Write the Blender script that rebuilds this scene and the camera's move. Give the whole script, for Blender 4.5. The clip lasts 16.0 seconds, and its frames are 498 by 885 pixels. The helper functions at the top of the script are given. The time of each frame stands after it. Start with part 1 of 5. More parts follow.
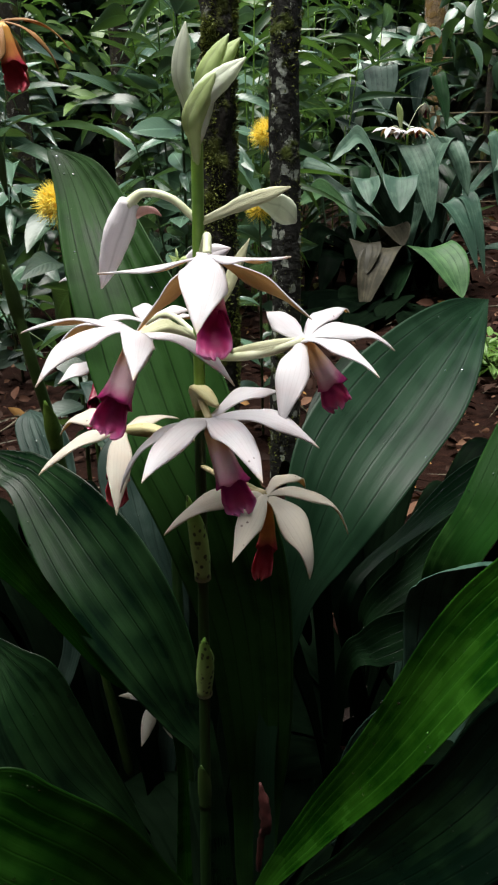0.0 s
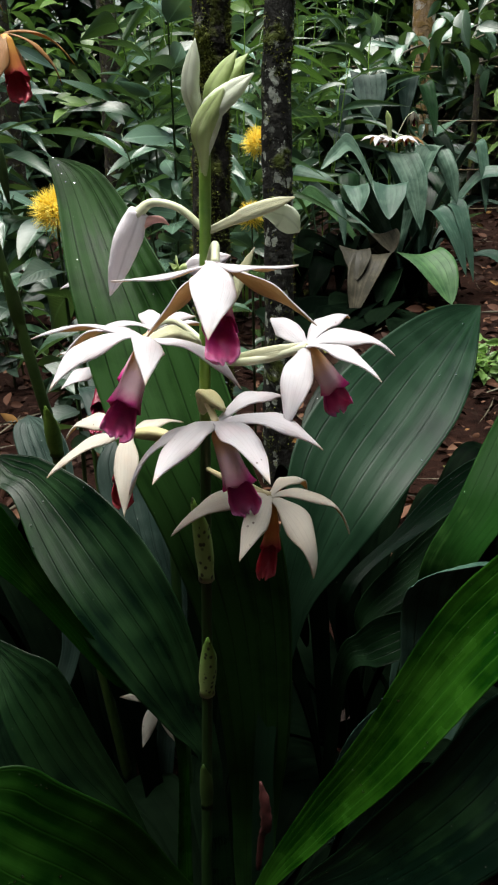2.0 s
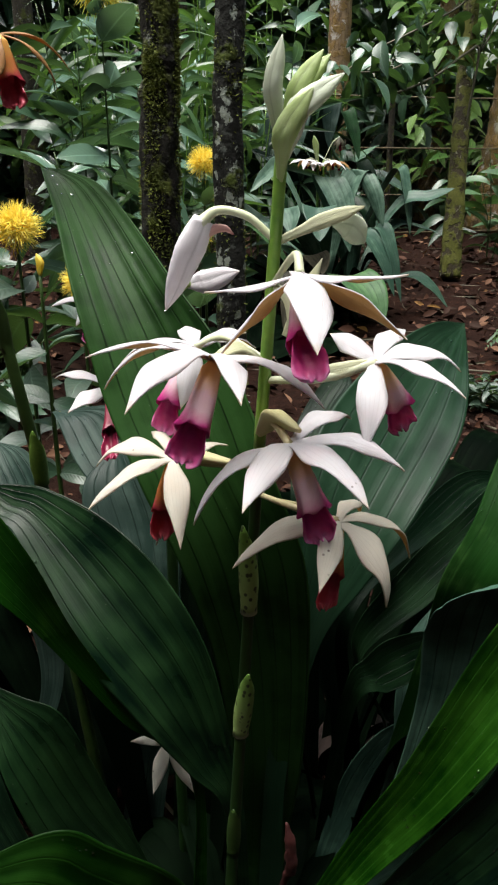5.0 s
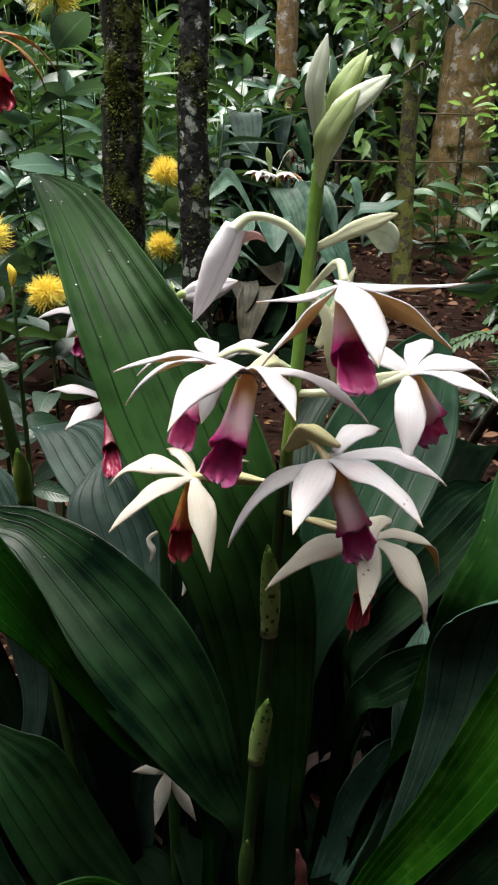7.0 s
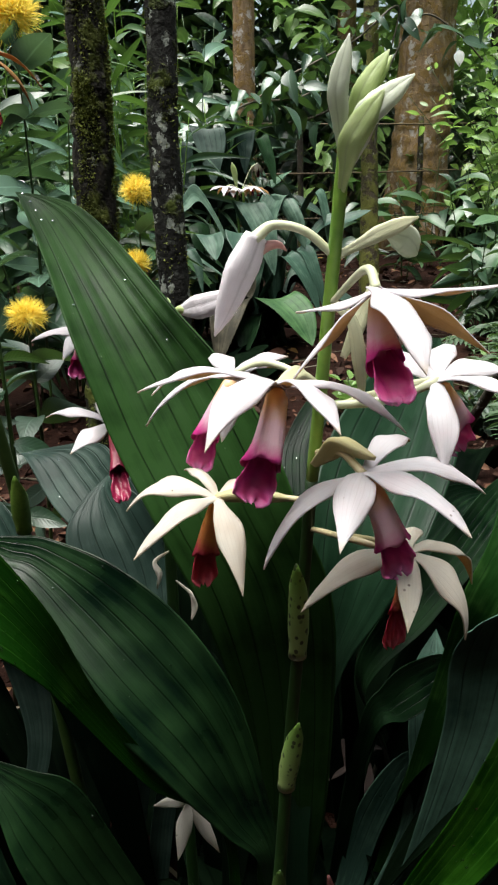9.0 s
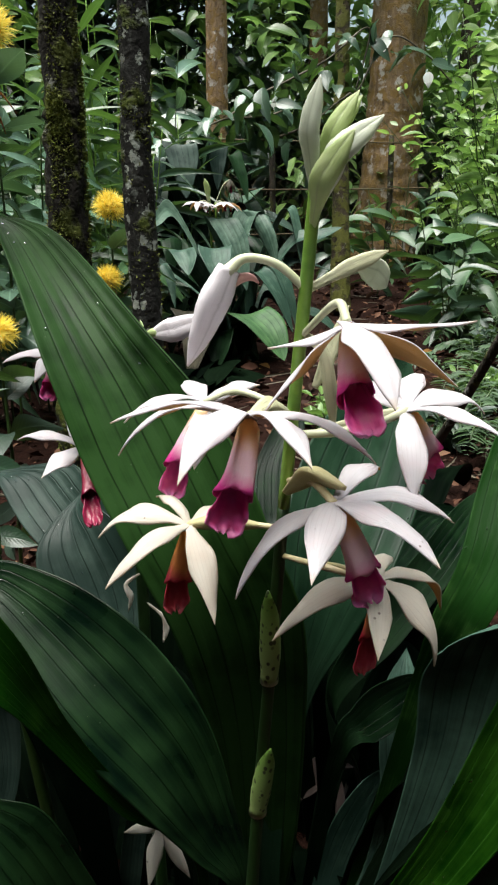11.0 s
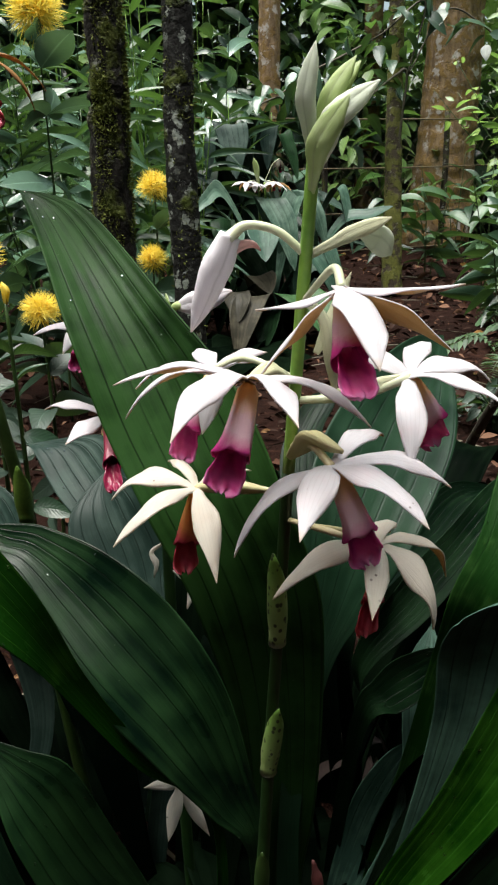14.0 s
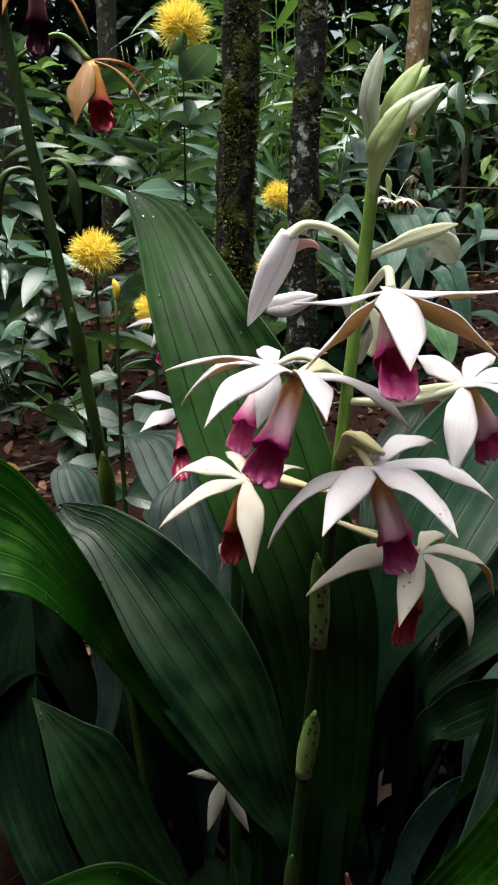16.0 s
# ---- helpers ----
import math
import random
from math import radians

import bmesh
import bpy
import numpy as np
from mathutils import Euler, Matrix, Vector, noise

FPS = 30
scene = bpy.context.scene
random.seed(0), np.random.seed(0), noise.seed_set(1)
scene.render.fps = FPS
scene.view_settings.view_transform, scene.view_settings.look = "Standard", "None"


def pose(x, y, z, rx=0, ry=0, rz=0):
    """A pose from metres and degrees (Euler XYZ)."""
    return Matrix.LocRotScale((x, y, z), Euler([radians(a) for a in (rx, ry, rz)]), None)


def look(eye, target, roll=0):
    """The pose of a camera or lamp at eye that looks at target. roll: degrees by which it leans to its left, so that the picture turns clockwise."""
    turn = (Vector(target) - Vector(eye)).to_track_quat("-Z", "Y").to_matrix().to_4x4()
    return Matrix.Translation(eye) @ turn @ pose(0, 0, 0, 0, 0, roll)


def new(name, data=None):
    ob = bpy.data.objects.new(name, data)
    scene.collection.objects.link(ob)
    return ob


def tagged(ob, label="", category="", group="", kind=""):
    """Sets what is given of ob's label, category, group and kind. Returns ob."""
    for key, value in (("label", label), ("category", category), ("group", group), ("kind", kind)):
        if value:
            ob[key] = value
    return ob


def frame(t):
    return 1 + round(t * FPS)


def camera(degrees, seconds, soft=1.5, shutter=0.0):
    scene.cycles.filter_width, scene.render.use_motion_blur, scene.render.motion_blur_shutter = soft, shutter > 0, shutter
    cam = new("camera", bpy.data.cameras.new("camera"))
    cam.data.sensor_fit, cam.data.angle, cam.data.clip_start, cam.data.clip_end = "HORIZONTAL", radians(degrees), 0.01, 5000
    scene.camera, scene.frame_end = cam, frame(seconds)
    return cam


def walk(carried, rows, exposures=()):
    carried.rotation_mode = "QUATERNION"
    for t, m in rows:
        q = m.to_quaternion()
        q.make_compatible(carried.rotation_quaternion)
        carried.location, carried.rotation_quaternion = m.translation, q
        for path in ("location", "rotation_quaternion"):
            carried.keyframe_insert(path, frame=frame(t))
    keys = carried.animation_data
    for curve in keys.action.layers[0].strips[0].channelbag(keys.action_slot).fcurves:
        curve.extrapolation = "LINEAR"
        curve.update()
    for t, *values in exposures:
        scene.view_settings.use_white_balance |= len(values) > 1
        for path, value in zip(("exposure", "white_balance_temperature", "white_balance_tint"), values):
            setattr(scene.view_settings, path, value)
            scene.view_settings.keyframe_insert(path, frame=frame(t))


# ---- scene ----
cam = camera(36.5, 16.0, soft=2.2)
PATH = [
    (0, (-0.005, -0.44, 0.839), (0.17, 1.383, 0.035), -1.3),
    (0.5, (-0.008, -0.45, 0.843), (0.167, 1.379, 0.051), -1.0),
    (1, (-0.008, -0.45, 0.844), (0.17, 1.377, 0.05), -1.0),
    (1.5, (-0.01, -0.451, 0.844), (0.18, 1.379, 0.06), -1.3),
    (2, (-0.015, -0.45, 0.842), (0.189, 1.376, 0.052), -1.1),
    (2.5, (-0.024, -0.446, 0.839), (0.242, 1.376, 0.059), -0.5),
    (3, (-0.033, -0.441, 0.833), (0.295, 1.372, 0.055), -0.4),
    (3.5, (-0.046, -0.434, 0.829), (0.303, 1.372, 0.045), -0.5),
    (4, (-0.065, -0.429, 0.831), (0.334, 1.383, 0.085), 0.5),
    (4.5, (-0.08, -0.42, 0.832), (0.31, 1.393, 0.084), -0.4),
    (5, (-0.09, -0.411, 0.833), (0.329, 1.399, 0.093), 0.1),
    (7.5, (-0.134, -0.376, 0.828), (0.447, 1.406, 0.13), 0.4),
    (8, (-0.141, -0.368, 0.827), (0.465, 1.413, 0.149), -0.0),
    (8.5, (-0.148, -0.361, 0.825), (0.457, 1.419, 0.144), -1.1),
    (11, (-0.148, -0.361, 0.834), (0.549, 1.398, 0.186), -0.5),
    (11.5, (-0.146, -0.363, 0.836), (0.556, 1.394, 0.188), -0.5),
    (12, (-0.142, -0.364, 0.835), (0.561, 1.389, 0.179), -0.7),
    (12.5, (-0.14, -0.366, 0.834), (0.561, 1.384, 0.167), -0.7),
    (13, (-0.137, -0.37, 0.832), (0.544, 1.384, 0.152), -0.8),
    (13.5, (-0.134, -0.375, 0.831), (0.513, 1.389, 0.146), -0.3),
    (14, (-0.129, -0.381, 0.828), (0.434, 1.411, 0.139), -1.3),
    (14.5, (-0.124, -0.386, 0.826), (0.364, 1.43, 0.145), -1.2),
    (15, (-0.118, -0.391, 0.823), (0.293, 1.446, 0.147), -1.3),
    (15.5, (-0.11, -0.396, 0.821), (0.251, 1.454, 0.15), -0.2),
    (16, (-0.097, -0.399, 0.821), (0.17, 1.472, 0.167), 0.6),
]
walk(cam, [(t, look(eye, target, roll)) for t, eye, target, roll in PATH], [(0, 1.00, 6500, 6), (5, 1.09, 6500, 6), (8, 1.14, 6500, 6), (12, 1.10, 6500, 6), (16, 1.10, 6500, 6)])

# ---- light ----
world = bpy.data.worlds.new("overcast_sky")
scene.world = world
world.use_nodes = True
wn = world.node_tree
sky = wn.nodes.new("ShaderNodeTexSky")
sky.sky_type = "NISHITA"
sky.sun_disc = False
sky.sun_elevation = radians(80)
sky.sun_rotation = radians(252)
sky.air_density, sky.dust_density = 1.5, 4.0
wn.links.new(sky.outputs[0], wn.nodes["Background"].inputs[0])
wn.nodes["Background"].inputs[1].default_value = 0.08
sun_data = bpy.data.lights.new("sun", "SUN")
sun_data.energy, sun_data.angle, sun_data.color = 5.2, radians(50), (1.0, 0.97, 0.94)
sun = new("sun", sun_data)
sun.matrix_world = look((-0.9, 0.2, 6.0), (0, 0, 0))


# ---- materials ----
class Nodes:
    """A small helper to wire one node material."""

    def __init__(self, name):
        self.m = bpy.data.materials.new(name)
        self.m.use_nodes = True
        self.t = self.m.node_tree
        self.b = self.t.nodes["Principled BSDF"]
        self.out = self.t.nodes["Material Output"]

    def add(self, kind, **inputs):
        n = self.t.nodes.new("ShaderNode" + kind)
        for key, value in inputs.items():
            self.put(n.inputs[key.replace("_", " ")], value)
        return n

    def put(self, socket, value):
        if isinstance(value, bpy.types.NodeSocket):
            self.t.links.new(value, socket)
        else:
            socket.default_value = value

    def math(self, op, a, b=0.0, c=0.0):
        n = self.t.nodes.new("ShaderNodeMath")
        n.operation = op
        for k, v in enumerate((a, b, c)):
            self.put(n.inputs[k], v)
        return n.outputs[0]

    def mix(self, f, a, b):
        n = self.t.nodes.new("ShaderNodeMix")
        n.data_type = "RGBA"
        self.put(n.inputs[0], f)
        self.put(n.inputs[6], a if isinstance(a, bpy.types.NodeSocket) else (*a, 1))
        self.put(n.inputs[7], b if isinstance(b, bpy.types.NodeSocket) else (*b, 1))
        return n.outputs[2]

    def ramp(self, f, *stops):
        n = self.t.nodes.new("ShaderNodeValToRGB")
        e = n.color_ramp.elements
        while len(e) < len(stops):
            e.new(0.5)
        for k, (p, c) in enumerate(stops):
            e[k].position = p
            e[k].color = (*c, 1) if isinstance(c, tuple) else (c, c, c, 1)
        self.put(n.inputs[0], f)
        return n.outputs[0]

    def noise(self, scale, vector=None, detail=4.0, rough=0.55):
        n = self.add("TexNoise", Scale=scale, Detail=detail, Roughness=rough)
        if vector is not None:
            self.put(n.inputs["Vector"], vector)
        return n.outputs[0]

    def coords(self, which):
        return self.t.nodes.new("ShaderNodeTexCoord").outputs[which]

    def scaled(self, vector, x, y, z):
        n = self.t.nodes.new("ShaderNodeMapping")
        self.put(n.inputs[0], vector)
        n.inputs[3].default_value = (x, y, z)
        return n.outputs[0]

    def chance(self):
        return self.t.nodes.new("ShaderNodeObjectInfo").outputs["Random"]

    def island(self):
        return self.t.nodes.new("ShaderNodeNewGeometry").outputs["Random Per Island"]

    def bump(self, height, strength, distance):
        n = self.add("Bump", Strength=strength, Distance=distance, Height=height)
        self.put(self.b.inputs["Normal"], n.outputs[0])

    def done(self, color, rough, translucent=0.0, tcolor=None, spec=0.5):
        self.put(self.b.inputs["Base Color"], color if isinstance(color, bpy.types.NodeSocket) else (*color, 1))
        self.put(self.b.inputs["Roughness"], rough)
        self.b.inputs["Specular IOR Level"].default_value = spec
        if translucent:
            tr = self.add("BsdfTranslucent")
            c = tcolor if tcolor is not None else color
            self.put(tr.inputs[0], c if isinstance(c, bpy.types.NodeSocket) else (*c, 1))
            mx = self.add("MixShader", Fac=translucent)
            self.t.links.new(self.b.outputs[0], mx.inputs[1])
            self.t.links.new(tr.outputs[0], mx.inputs[2])
            self.t.links.new(mx.outputs[0], self.out.inputs[0])
        return self.m


def plicate_leaf_material(name, dark, light, ribs=6, rough=0.33, translucent=0.03, per_island=False, spec=0.32, vein=None, relief=0.55, mottle=1.0):
    """A long leaf with ribs that run from its base to its tip."""
    n = Nodes(name)
    uv = n.coords("UV")
    u = n.add("SeparateXYZ", Vector=uv).outputs[0]
    wob = n.math("MULTIPLY", n.noise(3.0, uv), 0.05)
    rib = n.math("SINE", n.math("MULTIPLY", n.math("ADD", u, wob), ribs * 6.283))
    fine = n.noise(6.0, n.scaled(uv, 14, 0.6, 1), 3.0)
    streak = n.noise(4.0, n.scaled(uv, 3.2, 0.9, 1), 4.0)
    blotch = n.noise(22.0, n.coords("Object"), 5.0)
    rnd = n.island() if per_island else n.chance()
    f = n.math("ADD", n.math("ADD", n.math("MULTIPLY", blotch, 0.85 * mottle), 0.425 * (1 - mottle)), n.math("MULTIPLY", fine, 0.16))
    f = n.math("ADD", f, n.math("MULTIPLY", rib, 0.03))
    f = n.math("ADD", f, n.math("MULTIPLY", n.math("SUBTRACT", streak, 0.5), 0.35))
    f = n.math("ADD", f, n.math("MULTIPLY", n.math("SUBTRACT", rnd, 0.5), 0.35))
    col = n.ramp(f, (0.38, dark), (0.70, light))
    wave = n.math("ABSOLUTE", n.math("SINE", n.math("MULTIPLY", n.math("ADD", u, wob), ribs * 3.1416)))
    groove = n.ramp(n.math("ADD", wave, n.math("MULTIPLY", n.math("SUBTRACT", fine, 0.5), 0.25)), (0.0, 1.0), (0.20, 0.0))
    groove = n.math("MULTIPLY", groove, n.ramp(n.noise(2.0, n.scaled(uv, 5, 3, 1), 3.0), (0.36, 0.30), (0.60, 1.0)))
    col = n.mix(n.math("MULTIPLY", groove, 0.85), col, vein or tuple(c * 0.45 for c in dark))
    speck = n.add("TexVoronoi", Scale=90.0, Vector=n.coords("Object"))
    dots = n.ramp(speck.outputs["Distance"], (0.0, 1.0), (0.06, 0.0))
    col = n.mix(n.math("MULTIPLY", dots, 0.12), col, (0.5, 0.5, 0.42))
    n.bump(n.math("ADD", n.math("MULTIPLY", groove, -0.7), n.math("ADD", n.math("ADD", n.math("MULTIPLY", fine, 0.12), n.math("MULTIPLY", streak, 0.7)), n.math("MULTIPLY", blotch, 0.9))), relief, 0.0016)
    r = n.math("ADD", n.math("ADD", rough - 0.20, n.ramp(n.noise(11.0, n.coords("Object"), 3.0), (0.40, 0.11 - 0.11 * mottle), (0.62, 0.11 + 0.11 * mottle))), n.math("MULTIPLY", streak, 0.10))
    return n.done(col, r, translucent, n.mix(0.5, col, (0.10, 0.22, 0.02)), spec)


def small_leaf_material(name, dark, light, rough=0.32, translucent=0.25, per_island=True):
    """A small leaf with one midrib and side veins."""
    n = Nodes(name)
    uv = n.coords("UV")
    xyz = n.add("SeparateXYZ", Vector=uv)
    u = n.math("ABSOLUTE", n.math("SUBTRACT", xyz.outputs[0], 0.5))
    vein = n.math("SINE", n.math("MULTIPLY", n.math("SUBTRACT", xyz.outputs[1], n.math("MULTIPLY", u, 0.5)), 70.0))
    mid = n.ramp(u, (0.0, 1.0), (0.05, 0.0))
    rnd = n.island() if per_island else n.chance()
    f = n.math("ADD", n.math("MULTIPLY", n.noise(9.0, n.coords("Object")), 0.5), n.math("MULTIPLY", rnd, 0.55))
    col = n.ramp(f, (0.22, dark), (0.80, light))
    col = n.mix(n.math("MULTIPLY", mid, 0.4), col, tuple(min(1.0, c * 1.8 + 0.02) for c in light))
    n.bump(n.math("ADD", n.math("MULTIPLY", vein, 0.3), n.math("MULTIPLY", mid, -2.0)), 0.2, 0.002)
    return n.done(col, n.math("ADD", rough, n.math("MULTIPLY", rnd, 0.12)), translucent, n.mix(0.5, col, (0.14, 0.28, 0.03)), 0.6)


def petal_material(name, base, tip, stain, spots=True, translucent=0.38, lines=0.86, veins=7):
    n = Nodes(name)
    uv = n.coords("UV")
    xyz = n.add("SeparateXYZ", Vector=uv)
    line = n.noise(5.0, n.scaled(uv, 16, 0.5, 1), 3.0)
    wash = n.noise(45.0, n.coords("Object"), 4.0)
    col = n.mix(n.ramp(wash, (0.45, 0.0), (0.75, 0.7)), base, stain)
    col = n.mix(n.ramp(xyz.outputs[1], (0.9, 0.0), (1.0, 0.8)), col, tip)
    col = n.mix(n.ramp(line, (0.50, 0.0), (0.70, 0.35)), col, tuple(c * lines for c in base))
    if spots:
        v = n.add("TexVoronoi", Scale=190.0, Vector=n.coords("Object"))
        big = n.ramp(n.noise(38.0, n.coords("Object"), 1.0), (0.60, 0.0), (0.62, 1.0))
        d = n.math("MULTIPLY", n.ramp(v.outputs["Distance"], (0.10, 1.0), (0.16, 0.0)), big)
        col = n.mix(n.math("MULTIPLY", d, 0.8), col, (0.10, 0.06, 0.05))
    vein = n.math("ABSOLUTE", n.math("SINE", n.math("MULTIPLY_ADD", xyz.outputs[0], 3.1416 * veins, 1.5708 if veins == 3 else 0.0)))
    vein = n.ramp(n.math("ADD", vein, n.math("MULTIPLY", n.math("SUBTRACT", line, 0.5), 0.5)), (0.0, 1.0), (0.28, 0.0))
    col = n.mix(n.math("MULTIPLY", vein, 0.20 if veins > 3 else 0.4), col, tuple(c * 0.5 for c in stain))
    n.bump(n.math("SUBTRACT", line, n.math("MULTIPLY", vein, 0.8 if veins > 3 else 1.5)), 0.42 if veins > 3 else 0.25, 0.001)
    return n.done(col, 0.42, translucent, col, 0.4)


def lip_material(name, throat, middle, rim, end=0.25):
    n = Nodes(name)
    uv = n.coords("UV")
    xyz = n.add("SeparateXYZ", Vector=uv)
    f = n.math("ADD", xyz.outputs[1], n.math("MULTIPLY", n.math("SUBTRACT", n.noise(60.0, n.coords("Object")), 0.5), 0.22))
    pale = tuple(min(1, c * 1.25 + 0.4 * end) for c in rim)
    col = n.ramp(f, (0.02, throat), (0.16, throat), (0.32, middle), (0.42, middle), (0.57, rim), (0.66, tuple(c * 0.75 for c in rim)), (0.76, rim), (0.90, pale), (1.0, tuple(min(1, c + end) for c in pale)))
    line = n.noise(8.0, n.scaled(uv, 12, 0.6, 1), 3.0)
    side = n.ramp(n.math("ADD", n.math("ABSOLUTE", n.math("SINE", n.math("MULTIPLY", xyz.outputs[0], 6.283))), n.math("MULTIPLY", line, 0.4)), (0.85, 0.0), (1.25, 0.35))
    col = n.mix(n.math("MULTIPLY", side, n.ramp(xyz.outputs[1], (0.30, 0.0), (0.50, 1.0))), col, rim)
    n.bump(line, 0.35, 0.001)
    return n.done(n.mix(n.math("MULTIPLY", line, 0.10), col, tuple(c * 0.6 for c in rim)), 0.26, 0.24, col)


def plain_material(name, dark, light, scale, rough, bump=0.3, depth=0.002, detail=6.0, translucent=0.0):
    n = Nodes(name)
    c = n.coords("Object")
    a = n.noise(scale, c, detail)
    b = n.noise(scale * 6, c, 3.0)
    f = n.math("ADD", n.math("MULTIPLY", a, 0.7), n.math("MULTIPLY", b, 0.3))
    col = n.ramp(f, (0.33, dark), (0.68, light))
    n.bump(f, bump, depth)
    return n.done(col, rough, translucent)


def bark_material(name, dark, light, moss, moss_from, lichen, lichen_size, lichen_from, mottle=0.1, cluster=-0.2):
    n = Nodes(name)
    c = n.coords("Object")
    ridge = n.noise(26.0, n.scaled(c, 1, 1, 0.22), 6.0)
    rough = n.noise(90.0, c, 4.0)
    col = n.ramp(n.math("ADD", n.math("MULTIPLY", ridge, 0.7), n.math("MULTIPLY", rough, 0.3)), (0.3, dark), (0.7, light))
    patch = n.add("TexVoronoi", Scale=lichen_size, Vector=n.scaled(c, 1, 1, 0.75))
    wob = n.math("MULTIPLY", n.math("SUBTRACT", n.noise(lichen_size * 2.4, c, 6.0, 0.7), 0.5), 1.5)
    d = n.ramp(n.math("ADD", patch.outputs["Distance"], wob), (lichen_from, 1.0), (lichen_from + 0.05, 0.0))
    some = n.ramp(n.add("SeparateXYZ", Vector=patch.outputs["Color"]).outputs[0], (0.30, 0.0), (0.34, 1.0))
    lf = n.math("MULTIPLY", n.math("MULTIPLY", d, some), n.ramp(n.noise(3.0, c, 2.0), (cluster, 0.0), (cluster + 0.08, 1.0)))
    col = n.mix(n.math("MULTIPLY", lf, 0.85), col, n.mix(rough, tuple(v * 0.6 for v in lichen), lichen))
    mo = n.ramp(n.math("ADD", n.noise(16.0, c, 5.0), n.math("MULTIPLY", rough, 0.15)), (moss_from, 0.0), (moss_from + 0.08, 1.0))
    speckle = n.ramp(n.noise(48.0, c, 6.0, 0.7), (0.56, 0.0), (0.62, 1.0))
    col = n.mix(n.math("MULTIPLY", speckle, mottle), col, tuple(v * 0.75 for v in lichen))
    col = n.mix(mo, col, n.mix(rough, tuple(v * 0.3 for v in moss), moss))
    h = n.math("ADD", n.math("ADD", ridge, n.math("MULTIPLY", rough, 0.8)), n.math("ADD", n.math("MULTIPLY", lf, 0.3), n.math("MULTIPLY", mo, 0.6)))
    n.bump(h, 0.9, 0.008)
    return n.done(col, 0.85, 0, None, 0.25)


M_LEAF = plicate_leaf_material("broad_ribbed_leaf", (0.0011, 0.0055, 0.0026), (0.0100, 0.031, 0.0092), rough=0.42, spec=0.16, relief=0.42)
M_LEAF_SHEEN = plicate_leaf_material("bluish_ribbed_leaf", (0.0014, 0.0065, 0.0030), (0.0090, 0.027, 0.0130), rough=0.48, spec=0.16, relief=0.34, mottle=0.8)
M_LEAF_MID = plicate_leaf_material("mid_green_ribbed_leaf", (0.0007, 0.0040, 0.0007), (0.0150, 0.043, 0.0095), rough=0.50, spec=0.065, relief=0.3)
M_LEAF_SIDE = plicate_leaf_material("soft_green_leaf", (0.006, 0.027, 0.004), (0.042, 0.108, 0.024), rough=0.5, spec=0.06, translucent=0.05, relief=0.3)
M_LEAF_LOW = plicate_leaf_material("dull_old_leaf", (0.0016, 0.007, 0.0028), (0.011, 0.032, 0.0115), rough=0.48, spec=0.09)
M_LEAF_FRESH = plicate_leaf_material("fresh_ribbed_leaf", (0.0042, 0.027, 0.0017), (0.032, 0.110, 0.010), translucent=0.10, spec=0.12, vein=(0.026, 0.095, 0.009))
M_LEAF_FRESH_SHADED = plicate_leaf_material("shaded_fresh_leaf", (0.0010, 0.0085, 0.0005), (0.0085, 0.034, 0.0035), rough=0.5, translucent=0.05, spec=0.06, vein=(0.0070, 0.028, 0.003), relief=0.3)
M_LEAF_SHADE_FILL = plicate_leaf_material("shade_fill_leaf", (0.0005, 0.0017, 0.0008), (0.0026, 0.0062, 0.0028), rough=0.7, spec=0.008, relief=0.3)
M_LEAF_FRESH_LIT = plicate_leaf_material("lit_fresh_leaf", (0.0024, 0.020, 0.0009), (0.0205, 0.080, 0.006), translucent=0.06, spec=0.15, vein=(0.022, 0.074, 0.009), relief=0.35)
M_LEAF_LIGHTENED = plicate_leaf_material("lightened_ribbed_leaf", (0.017, 0.040, 0.029), (0.072, 0.140, 0.102), rough=0.5, spec=0.10)
M_LEAF_GREY = plicate_leaf_material("weathered_ribbed_leaf", (0.012, 0.024, 0.019), (0.040, 0.064, 0.052), rough=0.48, spec=0.11)
M_LEAF_CLUMP = plicate_leaf_material("arching_clump_leaf", (0.028, 0.060, 0.042), (0.085, 0.140, 0.100), rough=0.50, spec=0.16, relief=0.15)
M_LEAF_GREEN = plicate_leaf_material("clear_green_leaf", (0.018, 0.050, 0.020), (0.058, 0.120, 0.046), rough=0.5, spec=0.14, mottle=0.6)
M_DRY = plicate_leaf_material("withered_leaf", (0.026, 0.024, 0.016), (0.085, 0.075, 0.050), rough=0.6, spec=0.15)
M_WHITE = petal_material("white_petal", (0.735, 0.725, 0.780), (0.68, 0.54, 0.38), (0.76, 0.65, 0.71))
M_CREAM = petal_material("cream_petal", (0.73, 0.69, 0.61), (0.62, 0.49, 0.32), (0.69, 0.60, 0.50))
M_SPUR = petal_material("pink_spur", (0.70, 0.46, 0.42), (0.60, 0.22, 0.24), (0.66, 0.40, 0.40), False)
M_TAN = petal_material("tan_petal_inside", (0.52, 0.30, 0.10), (0.45, 0.25, 0.08), (0.42, 0.22, 0.07), False, 0.3)
M_OLD = petal_material("orange_petal", (0.58, 0.30, 0.11), (0.35, 0.18, 0.06), (0.45, 0.20, 0.08), False, 0.3)
M_CREAM_OLD = petal_material("fading_petal", (0.40, 0.22, 0.085), (0.32, 0.13, 0.04), (0.40, 0.17, 0.06), False, 0.3)
M_WITHERED = plain_material("withered_bud", (0.02, 0.005, 0.004), (0.09, 0.022, 0.020), 120, 0.6, 0.6)
M_LIP = lip_material("purple_lip", (0.97, 0.68, 0.38), (0.99, 0.72, 0.82), (0.74, 0.050, 0.33))
